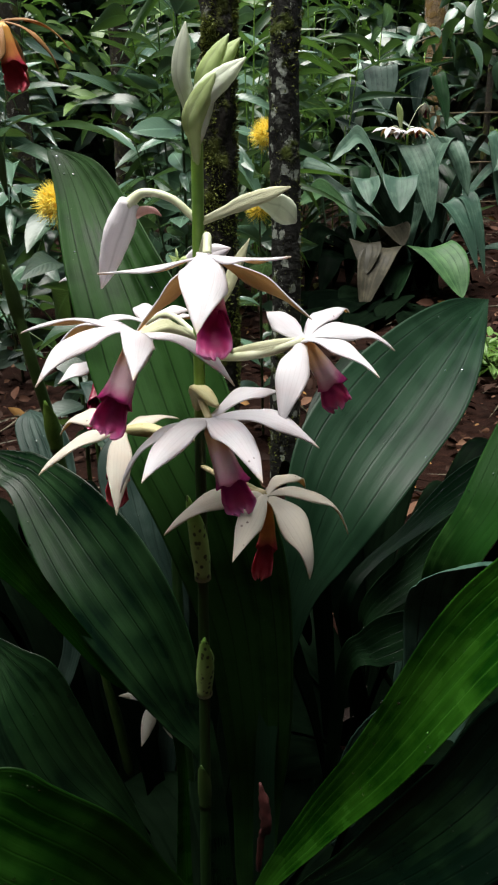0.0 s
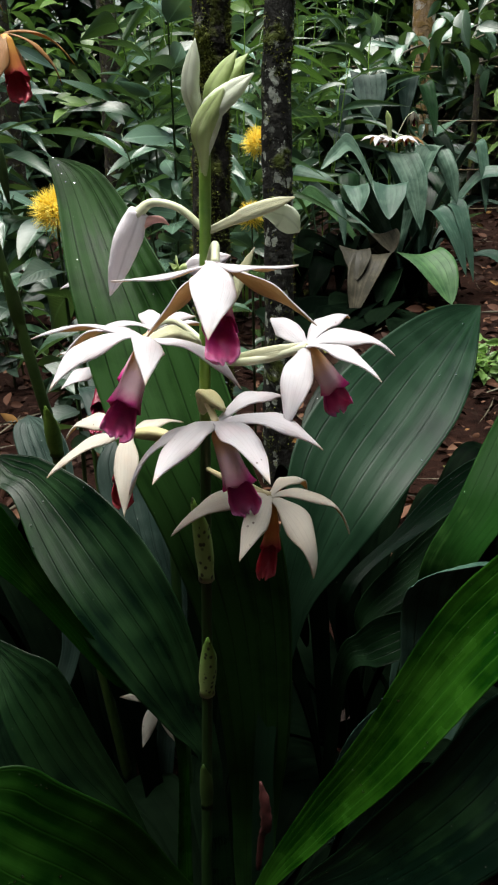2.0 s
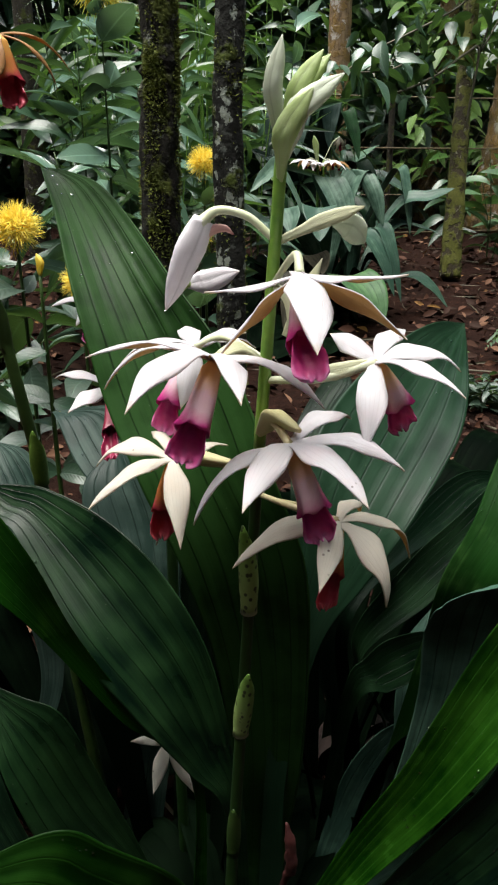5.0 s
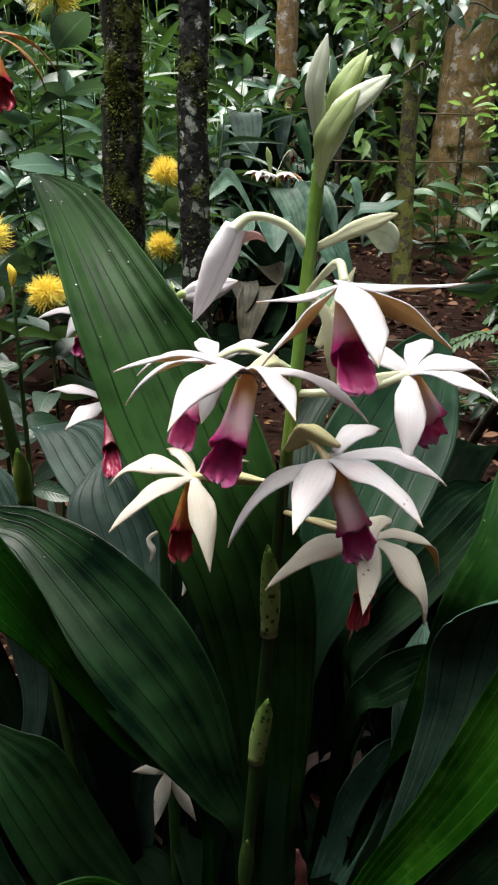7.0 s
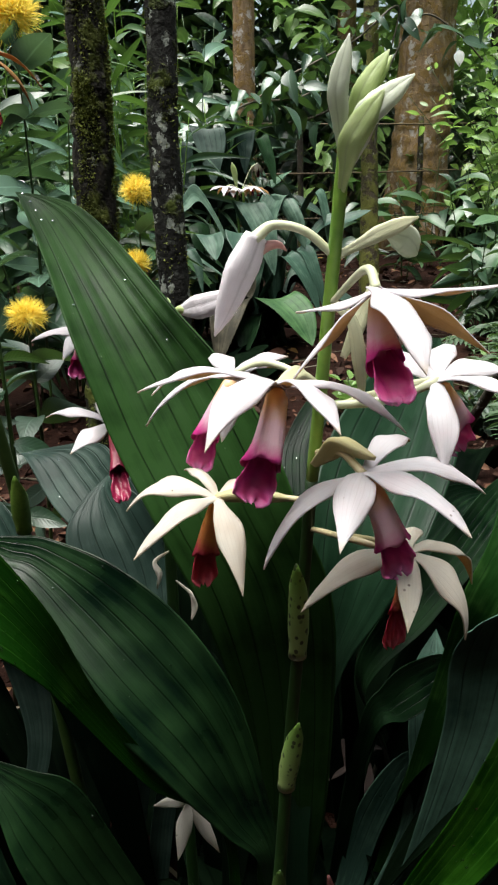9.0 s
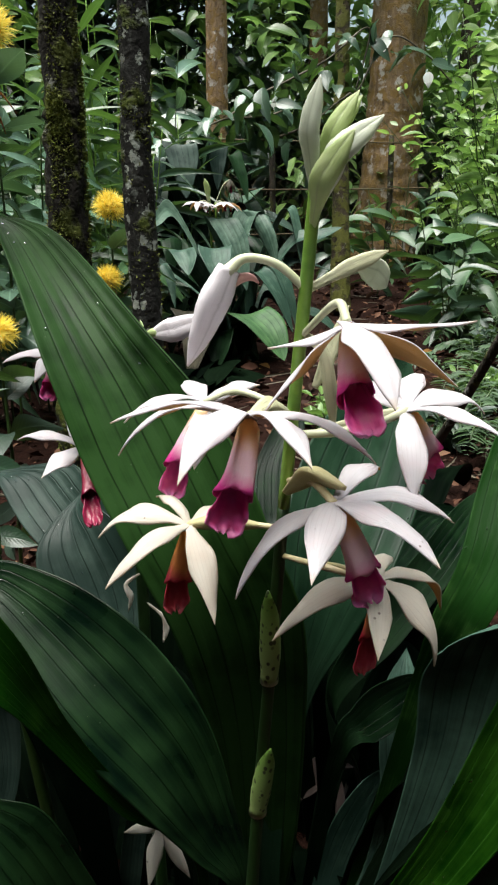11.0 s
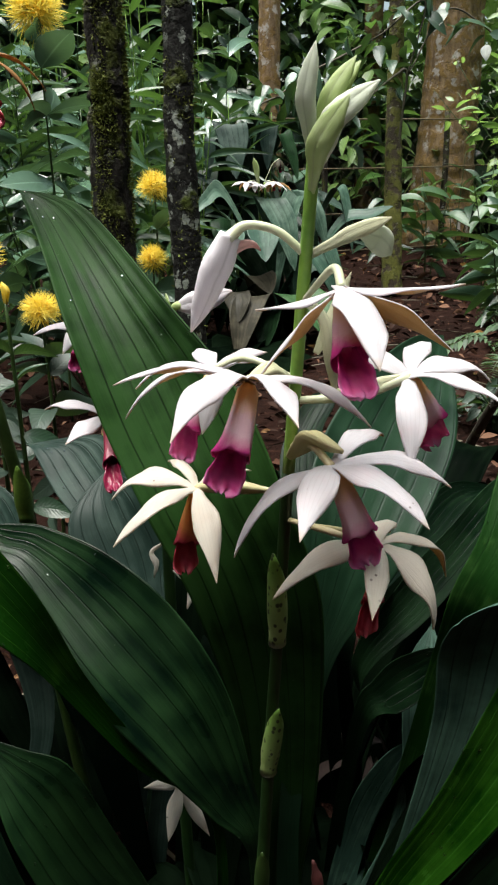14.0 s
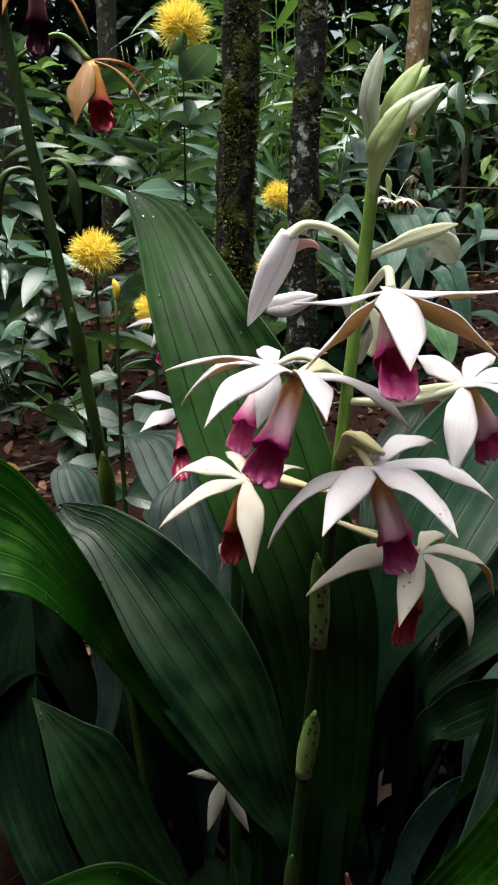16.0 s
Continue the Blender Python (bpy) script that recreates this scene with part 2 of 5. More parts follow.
M_LIP_OLD = lip_material("dark_red_lip", (0.95, 0.50, 0.13), (0.88, 0.36, 0.11), (0.58, 0.045, 0.09), 0.10)
M_LIP_WINE = lip_material("wine_red_lip", (0.40, 0.08, 0.10), (0.32, 0.035, 0.07), (0.17, 0.008, 0.035), 0.0)
M_LIP_PLUM = lip_material("plum_lip", (0.62, 0.36, 0.40), (0.52, 0.22, 0.32), (0.14, 0.012, 0.07), 0.02)
M_STALK = plain_material("green_stalk", (0.10, 0.22, 0.03), (0.22, 0.37, 0.06), 30, 0.38, 0.1)
M_STALK_LOW = plain_material("deep_green_stalk", (0.005, 0.019, 0.003), (0.013, 0.042, 0.006), 30, 0.45, 0.1)
M_STALK_DARK = plain_material("dark_green_stalk", (0.018, 0.042, 0.008), (0.045, 0.085, 0.018), 30, 0.4, 0.1)
M_PEDICEL = plain_material("pale_pedicel", (0.46, 0.50, 0.30), (0.66, 0.66, 0.50), 60, 0.4, 0.1, translucent=0.12)
M_PEDICEL_TAN = plain_material("tan_pedicel", (0.42, 0.36, 0.18), (0.60, 0.52, 0.33), 60, 0.4, 0.1)
M_BUD_GREEN = petal_material("green_bud", (0.42, 0.52, 0.22), (0.60, 0.66, 0.42), (0.58, 0.62, 0.40), False, 0.34, veins=3)
M_BUD = petal_material("pale_bud", (0.64, 0.68, 0.56), (0.72, 0.74, 0.66), (0.56, 0.62, 0.46), False, 0.32, 0.80, 3)
M_BUD_PINK = petal_material("pinkish_bud", (0.82, 0.78, 0.82), (0.74, 0.62, 0.60), (0.70, 0.62, 0.66), False, 0.18, 0.80, 3)
M_BRACT = petal_material("pale_bract", (0.60, 0.60, 0.40), (0.66, 0.60, 0.40), (0.50, 0.50, 0.28), False, 0.15, 0.9)
M_BRACT_TAN = petal_material("tan_bract", (0.50, 0.45, 0.24), (0.50, 0.42, 0.22), (0.42, 0.40, 0.18), False, 0.15, 0.9)
M_WOODY = plain_material("woody_stem", (0.03, 0.025, 0.015), (0.10, 0.085, 0.05), 40, 0.7, 0.5)
M_YELLOW = plain_material("yellow_bracts", (0.84, 0.60, 0.02), (0.97, 0.90, 0.26), 90, 0.5, 0.1, translucent=0.45)
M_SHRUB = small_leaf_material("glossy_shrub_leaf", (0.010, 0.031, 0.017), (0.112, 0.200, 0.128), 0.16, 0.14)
M_SHRUB_SHEEN = small_leaf_material("sheen_tinted_shrub_leaf", (0.014, 0.042, 0.027), (0.140, 0.235, 0.165), 0.16, 0.15)
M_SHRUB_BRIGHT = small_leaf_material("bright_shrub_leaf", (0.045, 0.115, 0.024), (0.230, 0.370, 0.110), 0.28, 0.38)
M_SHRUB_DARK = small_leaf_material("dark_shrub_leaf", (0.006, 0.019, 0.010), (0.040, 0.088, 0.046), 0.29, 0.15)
M_SEEDLING = small_leaf_material("dull_seedling_leaf", (0.007, 0.018, 0.011), (0.040, 0.072, 0.048), 0.42, 0.15)
M_SUN_TINTED = small_leaf_material("sun_tinted_leaf", (0.12, 0.24, 0.045), (0.45, 0.60, 0.17), 0.4, 0.5)
M_WIDE = small_leaf_material("mid_green_seedling_leaf", (0.018, 0.050, 0.022), (0.080, 0.160, 0.070), 0.36, 0.2)
M_BLADE = small_leaf_material("upright_blade_leaf", (0.010, 0.036, 0.011), (0.046, 0.105, 0.028), 0.34)
M_BARK_MOSS = bark_material("mossy_bark", (0.0026, 0.0022, 0.0016), (0.013, 0.011, 0.0065), (0.09, 0.11, 0.016), 0.60, (0.30, 0.31, 0.27), 24, 0.16)
M_BARK_GREEN = bark_material("green_mossy_bark", (0.012, 0.010, 0.006), (0.06, 0.045, 0.024), (0.12, 0.125, 0.022), 0.50, (0.26, 0.25, 0.20), 24, 0.10)
M_BARK_LICHEN = bark_material("lichen_bark", (0.003, 0.003, 0.0025), (0.018, 0.018, 0.015), (0.09, 0.12, 0.02), 0.63, (0.40, 0.44, 0.38), 44, 0.30, 0.14)
M_BARK_RED = bark_material("reddish_bark", (0.070, 0.042, 0.022), (0.36, 0.245, 0.135), (0.33, 0.205, 0.070), 0.56, (0.60, 0.55, 0.50), 10, 0.40, 0.12, 0.46)
M_BARK_DARK = bark_material("dark_bark", (0.012, 0.010, 0.008), (0.055, 0.045, 0.032), (0.09, 0.10, 0.02), 0.60, (0.3, 0.3, 0.27), 20, 0.2)


def soil_material():
    n = Nodes("reddish_soil")
    c = n.coords("Object")
    a = n.noise(2.2, c, 6.0)
    b = n.noise(38.0, c, 5.0)
    col = n.ramp(n.math("ADD", n.math("MULTIPLY", a, 0.5), n.math("MULTIPLY", b, 0.5)), (0.30, (0.0035, 0.0016, 0.0011)), (0.55, (0.0130, 0.0052, 0.0034)), (0.75, (0.044, 0.019, 0.012)))
    n.bump(n.math("ADD", b, n.math("MULTIPLY", n.noise(140.0, c), 0.5)), 0.8, 0.02)
    return n.done(col, 0.95, 0, None, 0.06)


def litter_material():
    n = Nodes("fallen_leaf")
    r = n.island()
    col = n.ramp(r, (0.0, (0.008, 0.0034, 0.0022)), (0.45, (0.022, 0.0085, 0.0052)), (0.75, (0.075, 0.032, 0.019)), (0.94, (0.15, 0.080, 0.048)), (0.985, (0.30, 0.16, 0.04)), (1.0, (0.08, 0.12, 0.03)))
    col = n.mix(n.math("MULTIPLY", n.noise(60.0, n.coords("Object")), 0.5), col, (0.04, 0.02, 0.012))
    return n.done(col, 0.75, 0, None, 0.12)


M_SOIL = soil_material()
M_LITTER = litter_material()
M_DRY_BROWN = plain_material("dead_brown_leaf", (0.007, 0.0036, 0.0028), (0.022, 0.011, 0.0075), 40, 0.95, 0.6)
M_WIRE = plain_material("rusty_wire", (0.03, 0.022, 0.012), (0.12, 0.085, 0.035), 60, 0.7)


def sheath_material():
    n = Nodes("spotted_sheath")
    c = n.coords("Object")
    up = n.add("SeparateXYZ", Vector=n.coords("UV")).outputs[1]
    col = n.mix(n.math("ADD", up, n.math("MULTIPLY_ADD", n.noise(40.0, c), 0.5, -0.25)), (0.36, 0.46, 0.17), (0.13, 0.26, 0.04))
    v = n.add("TexVoronoi", Scale=270.0, Vector=n.scaled(c, 1, 1, 0.7))
    d = n.math("MULTIPLY", n.ramp(v.outputs["Distance"], (0.28, 1.0), (0.40, 0.0)), n.ramp(n.add("SeparateXYZ", Vector=v.outputs["Color"]).outputs[0], (0.20, 0.0), (0.25, 1.0)))
    col = n.mix(n.math("MULTIPLY", d, 0.9), col, (0.012, 0.014, 0.006))
    col = n.mix(n.ramp(n.add("SeparateXYZ", Vector=n.coords("UV")).outputs[1], (0.0, 1.0), (0.05, 0.0)), col, (0.70, 0.72, 0.58))
    return n.done(col, 0.4, 0.1)


M_SHEATH = sheath_material()
M_SHEATH_PLAIN = plain_material("plain_sheath", (0.06, 0.13, 0.015), (0.16, 0.26, 0.04), 60, 0.45, 0.2)
_w = Nodes("water")
_w.b.inputs["Transmission Weight"].default_value = 1.0
_w.b.inputs["IOR"].default_value = 1.33
M_WATER = _w.done((0.95, 0.97, 0.98), 0.03)


# ---- shapes ----
def vec(*a):
    return np.array(a, float)


def unit(v):
    return v / (np.linalg.norm(v) + 1e-9)


def glide(points, count):
    """A smooth curve through rows of numbers."""
    p = np.asarray(points, float)
    q = np.vstack([2 * p[0] - p[1], p, 2 * p[-1] - p[-2]])
    out = []
    for s in np.linspace(0, len(p) - 1, count):
        i = min(int(s), len(p) - 2)
        f = s - i
        a, b, c, d = q[i:i + 4]
        out.append(0.5 * (2 * b + (c - a) * f + (2 * a - 5 * b + 4 * c - d) * f * f + (3 * b - a - 3 * c + d) * f ** 3))
    return np.array(out)


def mesh_of(name, verts, faces, mats, uvs=None, slots=None, smooth=True):
    me = bpy.data.meshes.new(name)
    me.from_pydata([tuple(v) for v in verts], [], faces)
    for m in mats:
        me.materials.append(m)
    if smooth:
        me.polygons.foreach_set("use_smooth", [True] * len(me.polygons))
    if slots is not None:
        me.polygons.foreach_set("material_index", slots)
    if uvs is not None:
        layer = me.uv_layers.new(name="UVMap")
        index = np.zeros(len(me.loops), int)
        me.loops.foreach_get("vertex_index", index)
        layer.data.foreach_set("uv", np.asarray(uvs, float)[index].ravel())
    me.update()
    return me


def hung(name, me, parent, label=""):
    """Links a mesh as one object under its thing or part."""
    ob = new(name, me)
    ob.parent = parent
    if label:
        tagged(ob, label)
    return ob


def thing(name, label, category, group="", place=(0, 0, 0)):
    ob = new(name)
    ob.location = place
    ob.empty_display_size = 0.05
    return tagged(ob, label, category, group)


def strip(name, centre, half, mats, fold=0.2, pleats=0, depth=0.0, thick=0.0008, cross=9, curl=0.0, wave=0.0, seed=0):
    """A leaf or petal: a shell round a curved midline with half-width vectors, folded along its middle and pleated."""
    n = len(centre)
    tangent = np.gradient(centre, axis=0)
    rng = np.random.RandomState(seed)
    phase = rng.rand(4) * 6.28
    us = np.linspace(-1, 1, cross)
    top, low, uvs = [], [], []
    for i in range(n):
        h = half[i]
        w = np.linalg.norm(h)
        nor = unit(np.cross(h, tangent[i])) if w > 1e-7 else None
        if nor is None:
            j = i - 1 if i else 1
            nor = unit(np.cross(half[j], tangent[j]))
        s = i / (n - 1)
        for u in us:
            lift = fold * w * (abs(u) ** 1.5 - 0.45) + depth * min(1, (w / 0.04) ** 2) * math.cos(pleats * math.pi * u) + curl * w * u
            ripple = wave * w * abs(u) ** 3 * math.sin(9 * s + phase[0] + (2.0 if u > 0 else 0.0))
            edge = 1 + 0.02 * math.sin(23 * s + phase[1] + u)
            p = centre[i] + h * u * edge + nor * (lift + ripple)
            top.append(p + nor * thick / 2)
            low.append(p - nor * thick / 2)
            uvs.append((u / 2 + 0.5, s))
    verts = top + low
    k = len(top)
    faces, slots = [], []
    for i in range(n - 1):
        for j in range(cross - 1):
            a, b, c, d = i * cross + j, i * cross + j + 1, (i + 1) * cross + j + 1, (i + 1) * cross + j
            faces.append((a, b, c, d))
            slots.append(0)
            faces.append((k + d, k + c, k + b, k + a))
            slots.append(len(mats) - 1)
        for j in (0, cross - 1):
            a, d = i * cross + j, (i + 1) * cross + j
            faces.append((a, d, k + d, k + a) if j == 0 else (d, a, k + a, k + d))
            slots.append(0)
    return mesh_of(name, verts, faces, mats, uvs * 2, slots)


def pipe(name, points, radii, mat, around=10, count=24, bumps=0.0, seed=0, flat=1.0, cap=True, lobes=0, lobe=0.0):
    """A tube along a smooth curve, with radii that change on the way."""
    c = glide(points, count)
    r = glide([(x,) for x in radii], count)[:, 0]
    r = np.maximum(r, 1e-5)
    tan = np.gradient(c, axis=0)
    side = unit(np.cross(tan[0], vec(0.31, 0.9, 0.2)))
    rng = np.random.RandomState(seed)
    verts, uvs, faces = [], [], []
    for i in range(count):
        t = unit(tan[i])
        side = unit(side - t * (side @ t))
        other = np.cross(t, side)
        for j in range(around):
            a = 2 * math.pi * j / around
            k = 1 + lobe * math.cos(lobes * a)
            if bumps:
                k += bumps * noise.noise(Vector((math.cos(a) * 1.7 + seed, math.sin(a) * 1.7, i * 0.55)))
            verts.append(c[i] + r[i] * k * (side * math.cos(a) + other * math.sin(a) * flat))
            uvs.append((j / around, i / (count - 1)))
    for i in range(count - 1):
        for j in range(around):
            a, b = i * around + j, i * around + (j + 1) % around
            faces.append((a, b, b + around, a + around))
    if cap:
        faces.append(tuple(reversed(range(around))))
        faces.append(tuple(range((count - 1) * around, count * around)))
    return mesh_of(name, verts, faces, [mat], uvs)


def merged(name, shape, frames, mats):
    """Many copies of one small shape, as one mesh. shape: verts, faces, uvs; frames: 4 x 4 arrays."""
    v, f, uv = shape
    v4 = np.c_[v, np.ones(len(v))]
    allv = np.concatenate([(v4 @ np.asarray(m).T)[:, :3] for m in frames])
    fa = np.asarray(f)
    allf = np.concatenate([fa + len(v) * i for i in range(len(frames))])
    return mesh_of(name, allv, allf.tolist(), mats, np.tile(np.asarray(uv), (len(frames), 1)))


def blade(length, width, rows=7, droop=0.25, fold=0.3, peak=0.4, sway=0.0, twist=0.0):
    """The shape of a small leaf along +y: verts, faces, uvs."""
    v, f, uv = [], [], []
    for i in range(rows):
        s = i / (rows - 1)
        w = width / 2 * (math.sin(math.pi * min(1, s ** (math.log(0.5) / math.log(peak)))) ** 0.9 + 0.02)
        y, z = length * s * (1 - 0.15 * droop * s), -droop * length * s * s
        for u in (-1, 0, 1):
            a = twist * s
            lift = abs(u) * fold * w
            v.append((u * w * math.cos(a) - lift * math.sin(a) + sway * length * s * s, y, z + lift * math.cos(a) + u * w * math.sin(a)))
            uv.append((u / 2 + 0.5, s))
    for i in range(rows - 1):
        for j in range(2):
            a = i * 3 + j
            f.append((a, a + 1, a + 4, a + 3))
    return np.array(v), f, np.array(uv)


def facing(place, direction, roll=0.0, size=1.0):
    """A frame whose y axis runs along direction, as a 4 x 4 array."""
    y = unit(np.asarray(direction, float))
    x = unit(np.cross(y, vec(0, 0, 1)) + 1e-6)
    z = np.cross(x, y)
    c, s = math.cos(roll), math.sin(roll)
    m = np.eye(4)
    m[:3, 0], m[:3, 1], m[:3, 2], m[:3, 3] = size * (x * c + z * s), size * y, size * (z * c - x * s), place
    return m


# ---- ground ----
def make_ground():
    xs = np.concatenate([np.linspace(-60, -3, 10), np.linspace(-2.6, 6, 70), np.linspace(7, 60, 10)])
    ys = np.concatenate([np.linspace(-60, -2, 10), np.linspace(-1.6, 8, 80), np.linspace(9, 60, 10)])
    verts = [(x, y, 0.03 * noise.noise(Vector((x * 1.1, y * 1.1, 0))) + 0.012 * noise.noise(Vector((x * 5, y * 5, 3)))) for y in ys for x in xs]
    w = len(xs)
    faces = [(j * w + i, j * w + i + 1, (j + 1) * w + i + 1, (j + 1) * w + i) for j in range(len(ys) - 1) for i in range(w - 1)]
    tagged(new("ground", mesh_of("ground", verts, faces, [M_SOIL])), "reddish brown forest soil strewn with dead leaves", "ground", kind="structure")


make_ground()


def litter(count=14000):
    rng = np.random.RandomState(4)
    frames = []
    for _ in range(count):
        wide = rng.rand() < 0.4
        d = (0.2 + 8.0 * rng.rand() ** 1.3) if not wide else 6.5 * math.sqrt(rng.rand())
        a = radians(rng.uniform(0, 360) if wide else rng.uniform(-25, 50))
        x, y = -0.1 + d * math.sin(a), -0.1 + d * math.cos(a)
        t = rng.rand() * 6.28
        if math.hypot(x - 0.05, y - 0.15) < 0.5:
            continue
        frames.append(facing((x, y, 0.012 + 0.02 * rng.rand()), (math.cos(t), math.sin(t), rng.normal() * 0.30), rng.normal() * 0.9, 0.12 + 0.50 * rng.rand() ** 1.7 * min(1.6, 0.6 + 0.25 * d)))
    me = merged("leaf_litter", blade(0.11, 0.045, 5, 0.15, 0.35, 0.45), frames, [M_LITTER])
    tagged(new("leaf_litter", me), "brown and yellow fallen leaves lying on the soil", "leaf litter", kind="stuff")
    frames = []
    for _ in range(500):
        d = 0.5 + 6.0 * rng.rand()
        a = radians(rng.uniform(-25, 50))
        t = rng.rand() * 6.28
        frames.append(facing((-0.1 + d * math.sin(a), -0.1 + d * math.cos(a), 0.02), (math.cos(t), math.sin(t), rng.normal() * 0.06), rng.rand() * 3, rng.uniform(0.4, 1.5)))
    me = merged("twigs", blade(0.22, 0.008, 4, 0.05, 0.8, 0.4), frames, [M_WOODY])
    tagged(new("fallen_twigs", me), "thin brown twigs scattered on the soil", "twigs", kind="stuff")


litter()


# ---- trees ----
def tree(name, label, points, radii, mat, bumps=0.12, limbs=(), around=26, count=90, tufts=0, tuft_mat=None, seed=0):
    ob = thing(name, label, "tree", place=tuple(points[0]))
    base = np.asarray(points[0], float)
    hung("trunk", pipe("trunk", np.asarray(points, float) - base, radii, mat, around, count, bumps, seed), ob)
    for a, b, c, r in limbs:
        hung("branch", pipe("branch", [vec(*a) - base, vec(*b) - base, vec(*c) - base], (r, r * 0.8, r * 0.4), mat, 10, 16, 0.1, seed + 3), ob)
    if tufts:
        rng = np.random.RandomState(seed + 9)
        c = glide(np.asarray(points, float) - base, 60)
        r = glide([(x,) for x in radii], 60)[:, 0]
        frames = []
        while len(frames) < tufts:
            i, a = rng.randint(60), rng.rand() * 6.28
            z = c[i][2]
            if noise.noise(Vector((math.cos(a) * 1.3, math.sin(a) * 1.3, z * 7 + seed))) < 0.0:
                continue
            d = vec(math.cos(a), math.sin(a), 0)
            frames.append(facing(c[i] + d * r[i] * 0.97 + vec(0, 0, rng.normal() * 0.02), d + vec(rng.normal() * 0.5, rng.normal() * 0.5, rng.normal() * 0.6), rng.rand() * 6, rng.uniform(0.4, 1.2)))
        m = merged("moss", blade(0.009, 0.0035, 3, 0.4, 0.3, 0.4), frames, [tuft_mat])
        tagged(hung("moss", m, ob, "yellow-green moss tufts"), kind="stuff")
    return ob


M_MOSS = plain_material("moss_tuft", (0.035, 0.050, 0.006), (0.17, 0.20, 0.025), 30, 0.8, translucent=0.2)
tree("tree", "slender tree trunk with dark bark and green moss", [(0.085, 1.30, 0), (0.101, 1.285, 0.5), (0.112, 1.29, 0.9), (0.122, 1.30, 1.3), (0.132, 1.31, 3.6)],
     (0.052, 0.044, 0.039, 0.036, 0.032), M_BARK_MOSS, 0.22, tufts=15000, tuft_mat=M_MOSS, seed=2)
tree("tree", "slender tree trunk covered with pale grey lichen", [(0.238, 1.205, 0), (0.243, 1.20, 0.5), (0.240, 1.21, 0.9), (0.252, 1.22, 1.3), (0.27, 1.25, 3.5)],
     (0.036, 0.032, 0.030, 0.029, 0.026), M_BARK_LICHEN, 0.14, tufts=1600, tuft_mat=M_MOSS, seed=5)
tree("tree", "dark slim tree trunk with a pale patch among shrubs", [(-0.30, 5.46, 0), (-0.285, 5.46, 0.9), (-0.27, 5.46, 1.5), (-0.25, 5.46, 4.5)], (0.085, 0.07, 0.066, 0.06), M_BARK_DARK, 0.1, seed=7)
tree("tree", "thin mossy trunk rising from bare soil beside the fence", [(2.32, 4.17, 0), (2.42, 4.40, 0.8), (2.52, 4.62, 1.6), (2.58, 4.75, 4.0)], (0.07, 0.055, 0.05, 0.045), M_BARK_GREEN, 0.15, tufts=4000, tuft_mat=M_MOSS, seed=9)
tree("tree", "thick reddish tree trunk with whitish lichen patches", [(4.15, 6.7, 0), (4.22, 6.7, 1.0), (4.26, 6.72, 2.4), (4.3, 6.8, 6)], (0.36, 0.29, 0.26, 0.24), M_BARK_RED, 0.08, seed=11)
tree("tree", "straight reddish trunk half hidden by leaves", [(2.28, 6.5, 0), (2.29, 6.48, 1.5), (2.33, 6.5, 5)], (0.12, 0.095, 0.085), M_BARK_RED, 0.08, seed=12)
tree("tree", "far reddish trunk behind the fence", [(3.9, 7.9, 0), (3.93, 7.8, 2.0), (3.95, 7.9, 6)], (0.13, 0.10, 0.09), M_BARK_RED, 0.08, seed=13)
tree("tree", "far dark tree trunk in the shade", [(1.1, 7.6, 0), (1.08, 7.6, 2.0), (1.2, 7.7, 6)], (0.10, 0.08, 0.07), M_BARK_DARK, 0.1, seed=14)
tree("tree", "far dark tree trunk in the shade", [(-1.05, 5.6, 0), (-1.0, 5.6, 2.0), (-0.9, 5.7, 6)], (0.09, 0.07, 0.06), M_BARK_DARK, 0.1, seed=15)
tree("tree", "far dark tree trunk in the shade", [(5.6, 7.4, 0), (5.6, 7.4, 2.0), (5.8, 7.7, 6)], (0.14, 0.10, 0.09), M_BARK_DARK, 0.1, seed=16)
stick = thing("dead_stick", "bare dark stick leaning up from the soil", "stick", place=(0.98, 1.28, 0))
hung("stick_shaft", pipe("stick_shaft", [(0, 0, -0.01), (-0.06, -0.16, 0.18), (-0.10, -0.33, 0.38), (-0.13, -0.50, 0.60), (-0.10, -0.62, 0.85)], (0.014, 0.012, 0.011, 0.010, 0.008), M_BARK_DARK, 8, 30, 0.2, 3), stick)


# ---- the flowering orchid ----
def petal(parent, c, tip, width, back, white, inside, lift=0.16, peak=0.45, seed=0, name="petal", label=""):
    """One petal from the flower's middle to its tip, arched away from the lip."""
    c, tip = vec(*c), vec(*tip)
    tip = c + (tip - c) * 1.035
    d = tip - c
    length = np.linalg.norm(d)
    up = unit(back - unit(d) * (unit(d) @ back))
    s = np.linspace(0, 1, 17)
    ctrl = (c + tip) / 2 + up * lift * length
    line = np.outer((1 - s) ** 2, c) + np.outer(2 * s * (1 - s), ctrl) + np.outer(s ** 2, tip)
    tan = np.gradient(line, axis=0)
    prof = np.sin(np.pi * s ** (math.log(0.5) / math.log(peak))) ** 0.95 * (1 - 0.26 * np.maximum(0, (s - 0.5) / 0.5))
    prof = np.maximum(prof, 0.46 * (1 - s) ** 1.6)
    prof[-1] = 0.0
    half = []
    for i in range(len(s)):
        h = unit(np.cross(unit(tan[i]), up))
        half.append(h * width / 2 * prof[i])
    return hung(name, strip(name, line, np.array(half), [white, inside], -0.30, 0, 0, 0.0007, 9, 0.16 * math.sin(seed * 2.1), 0.22, seed), parent, label)


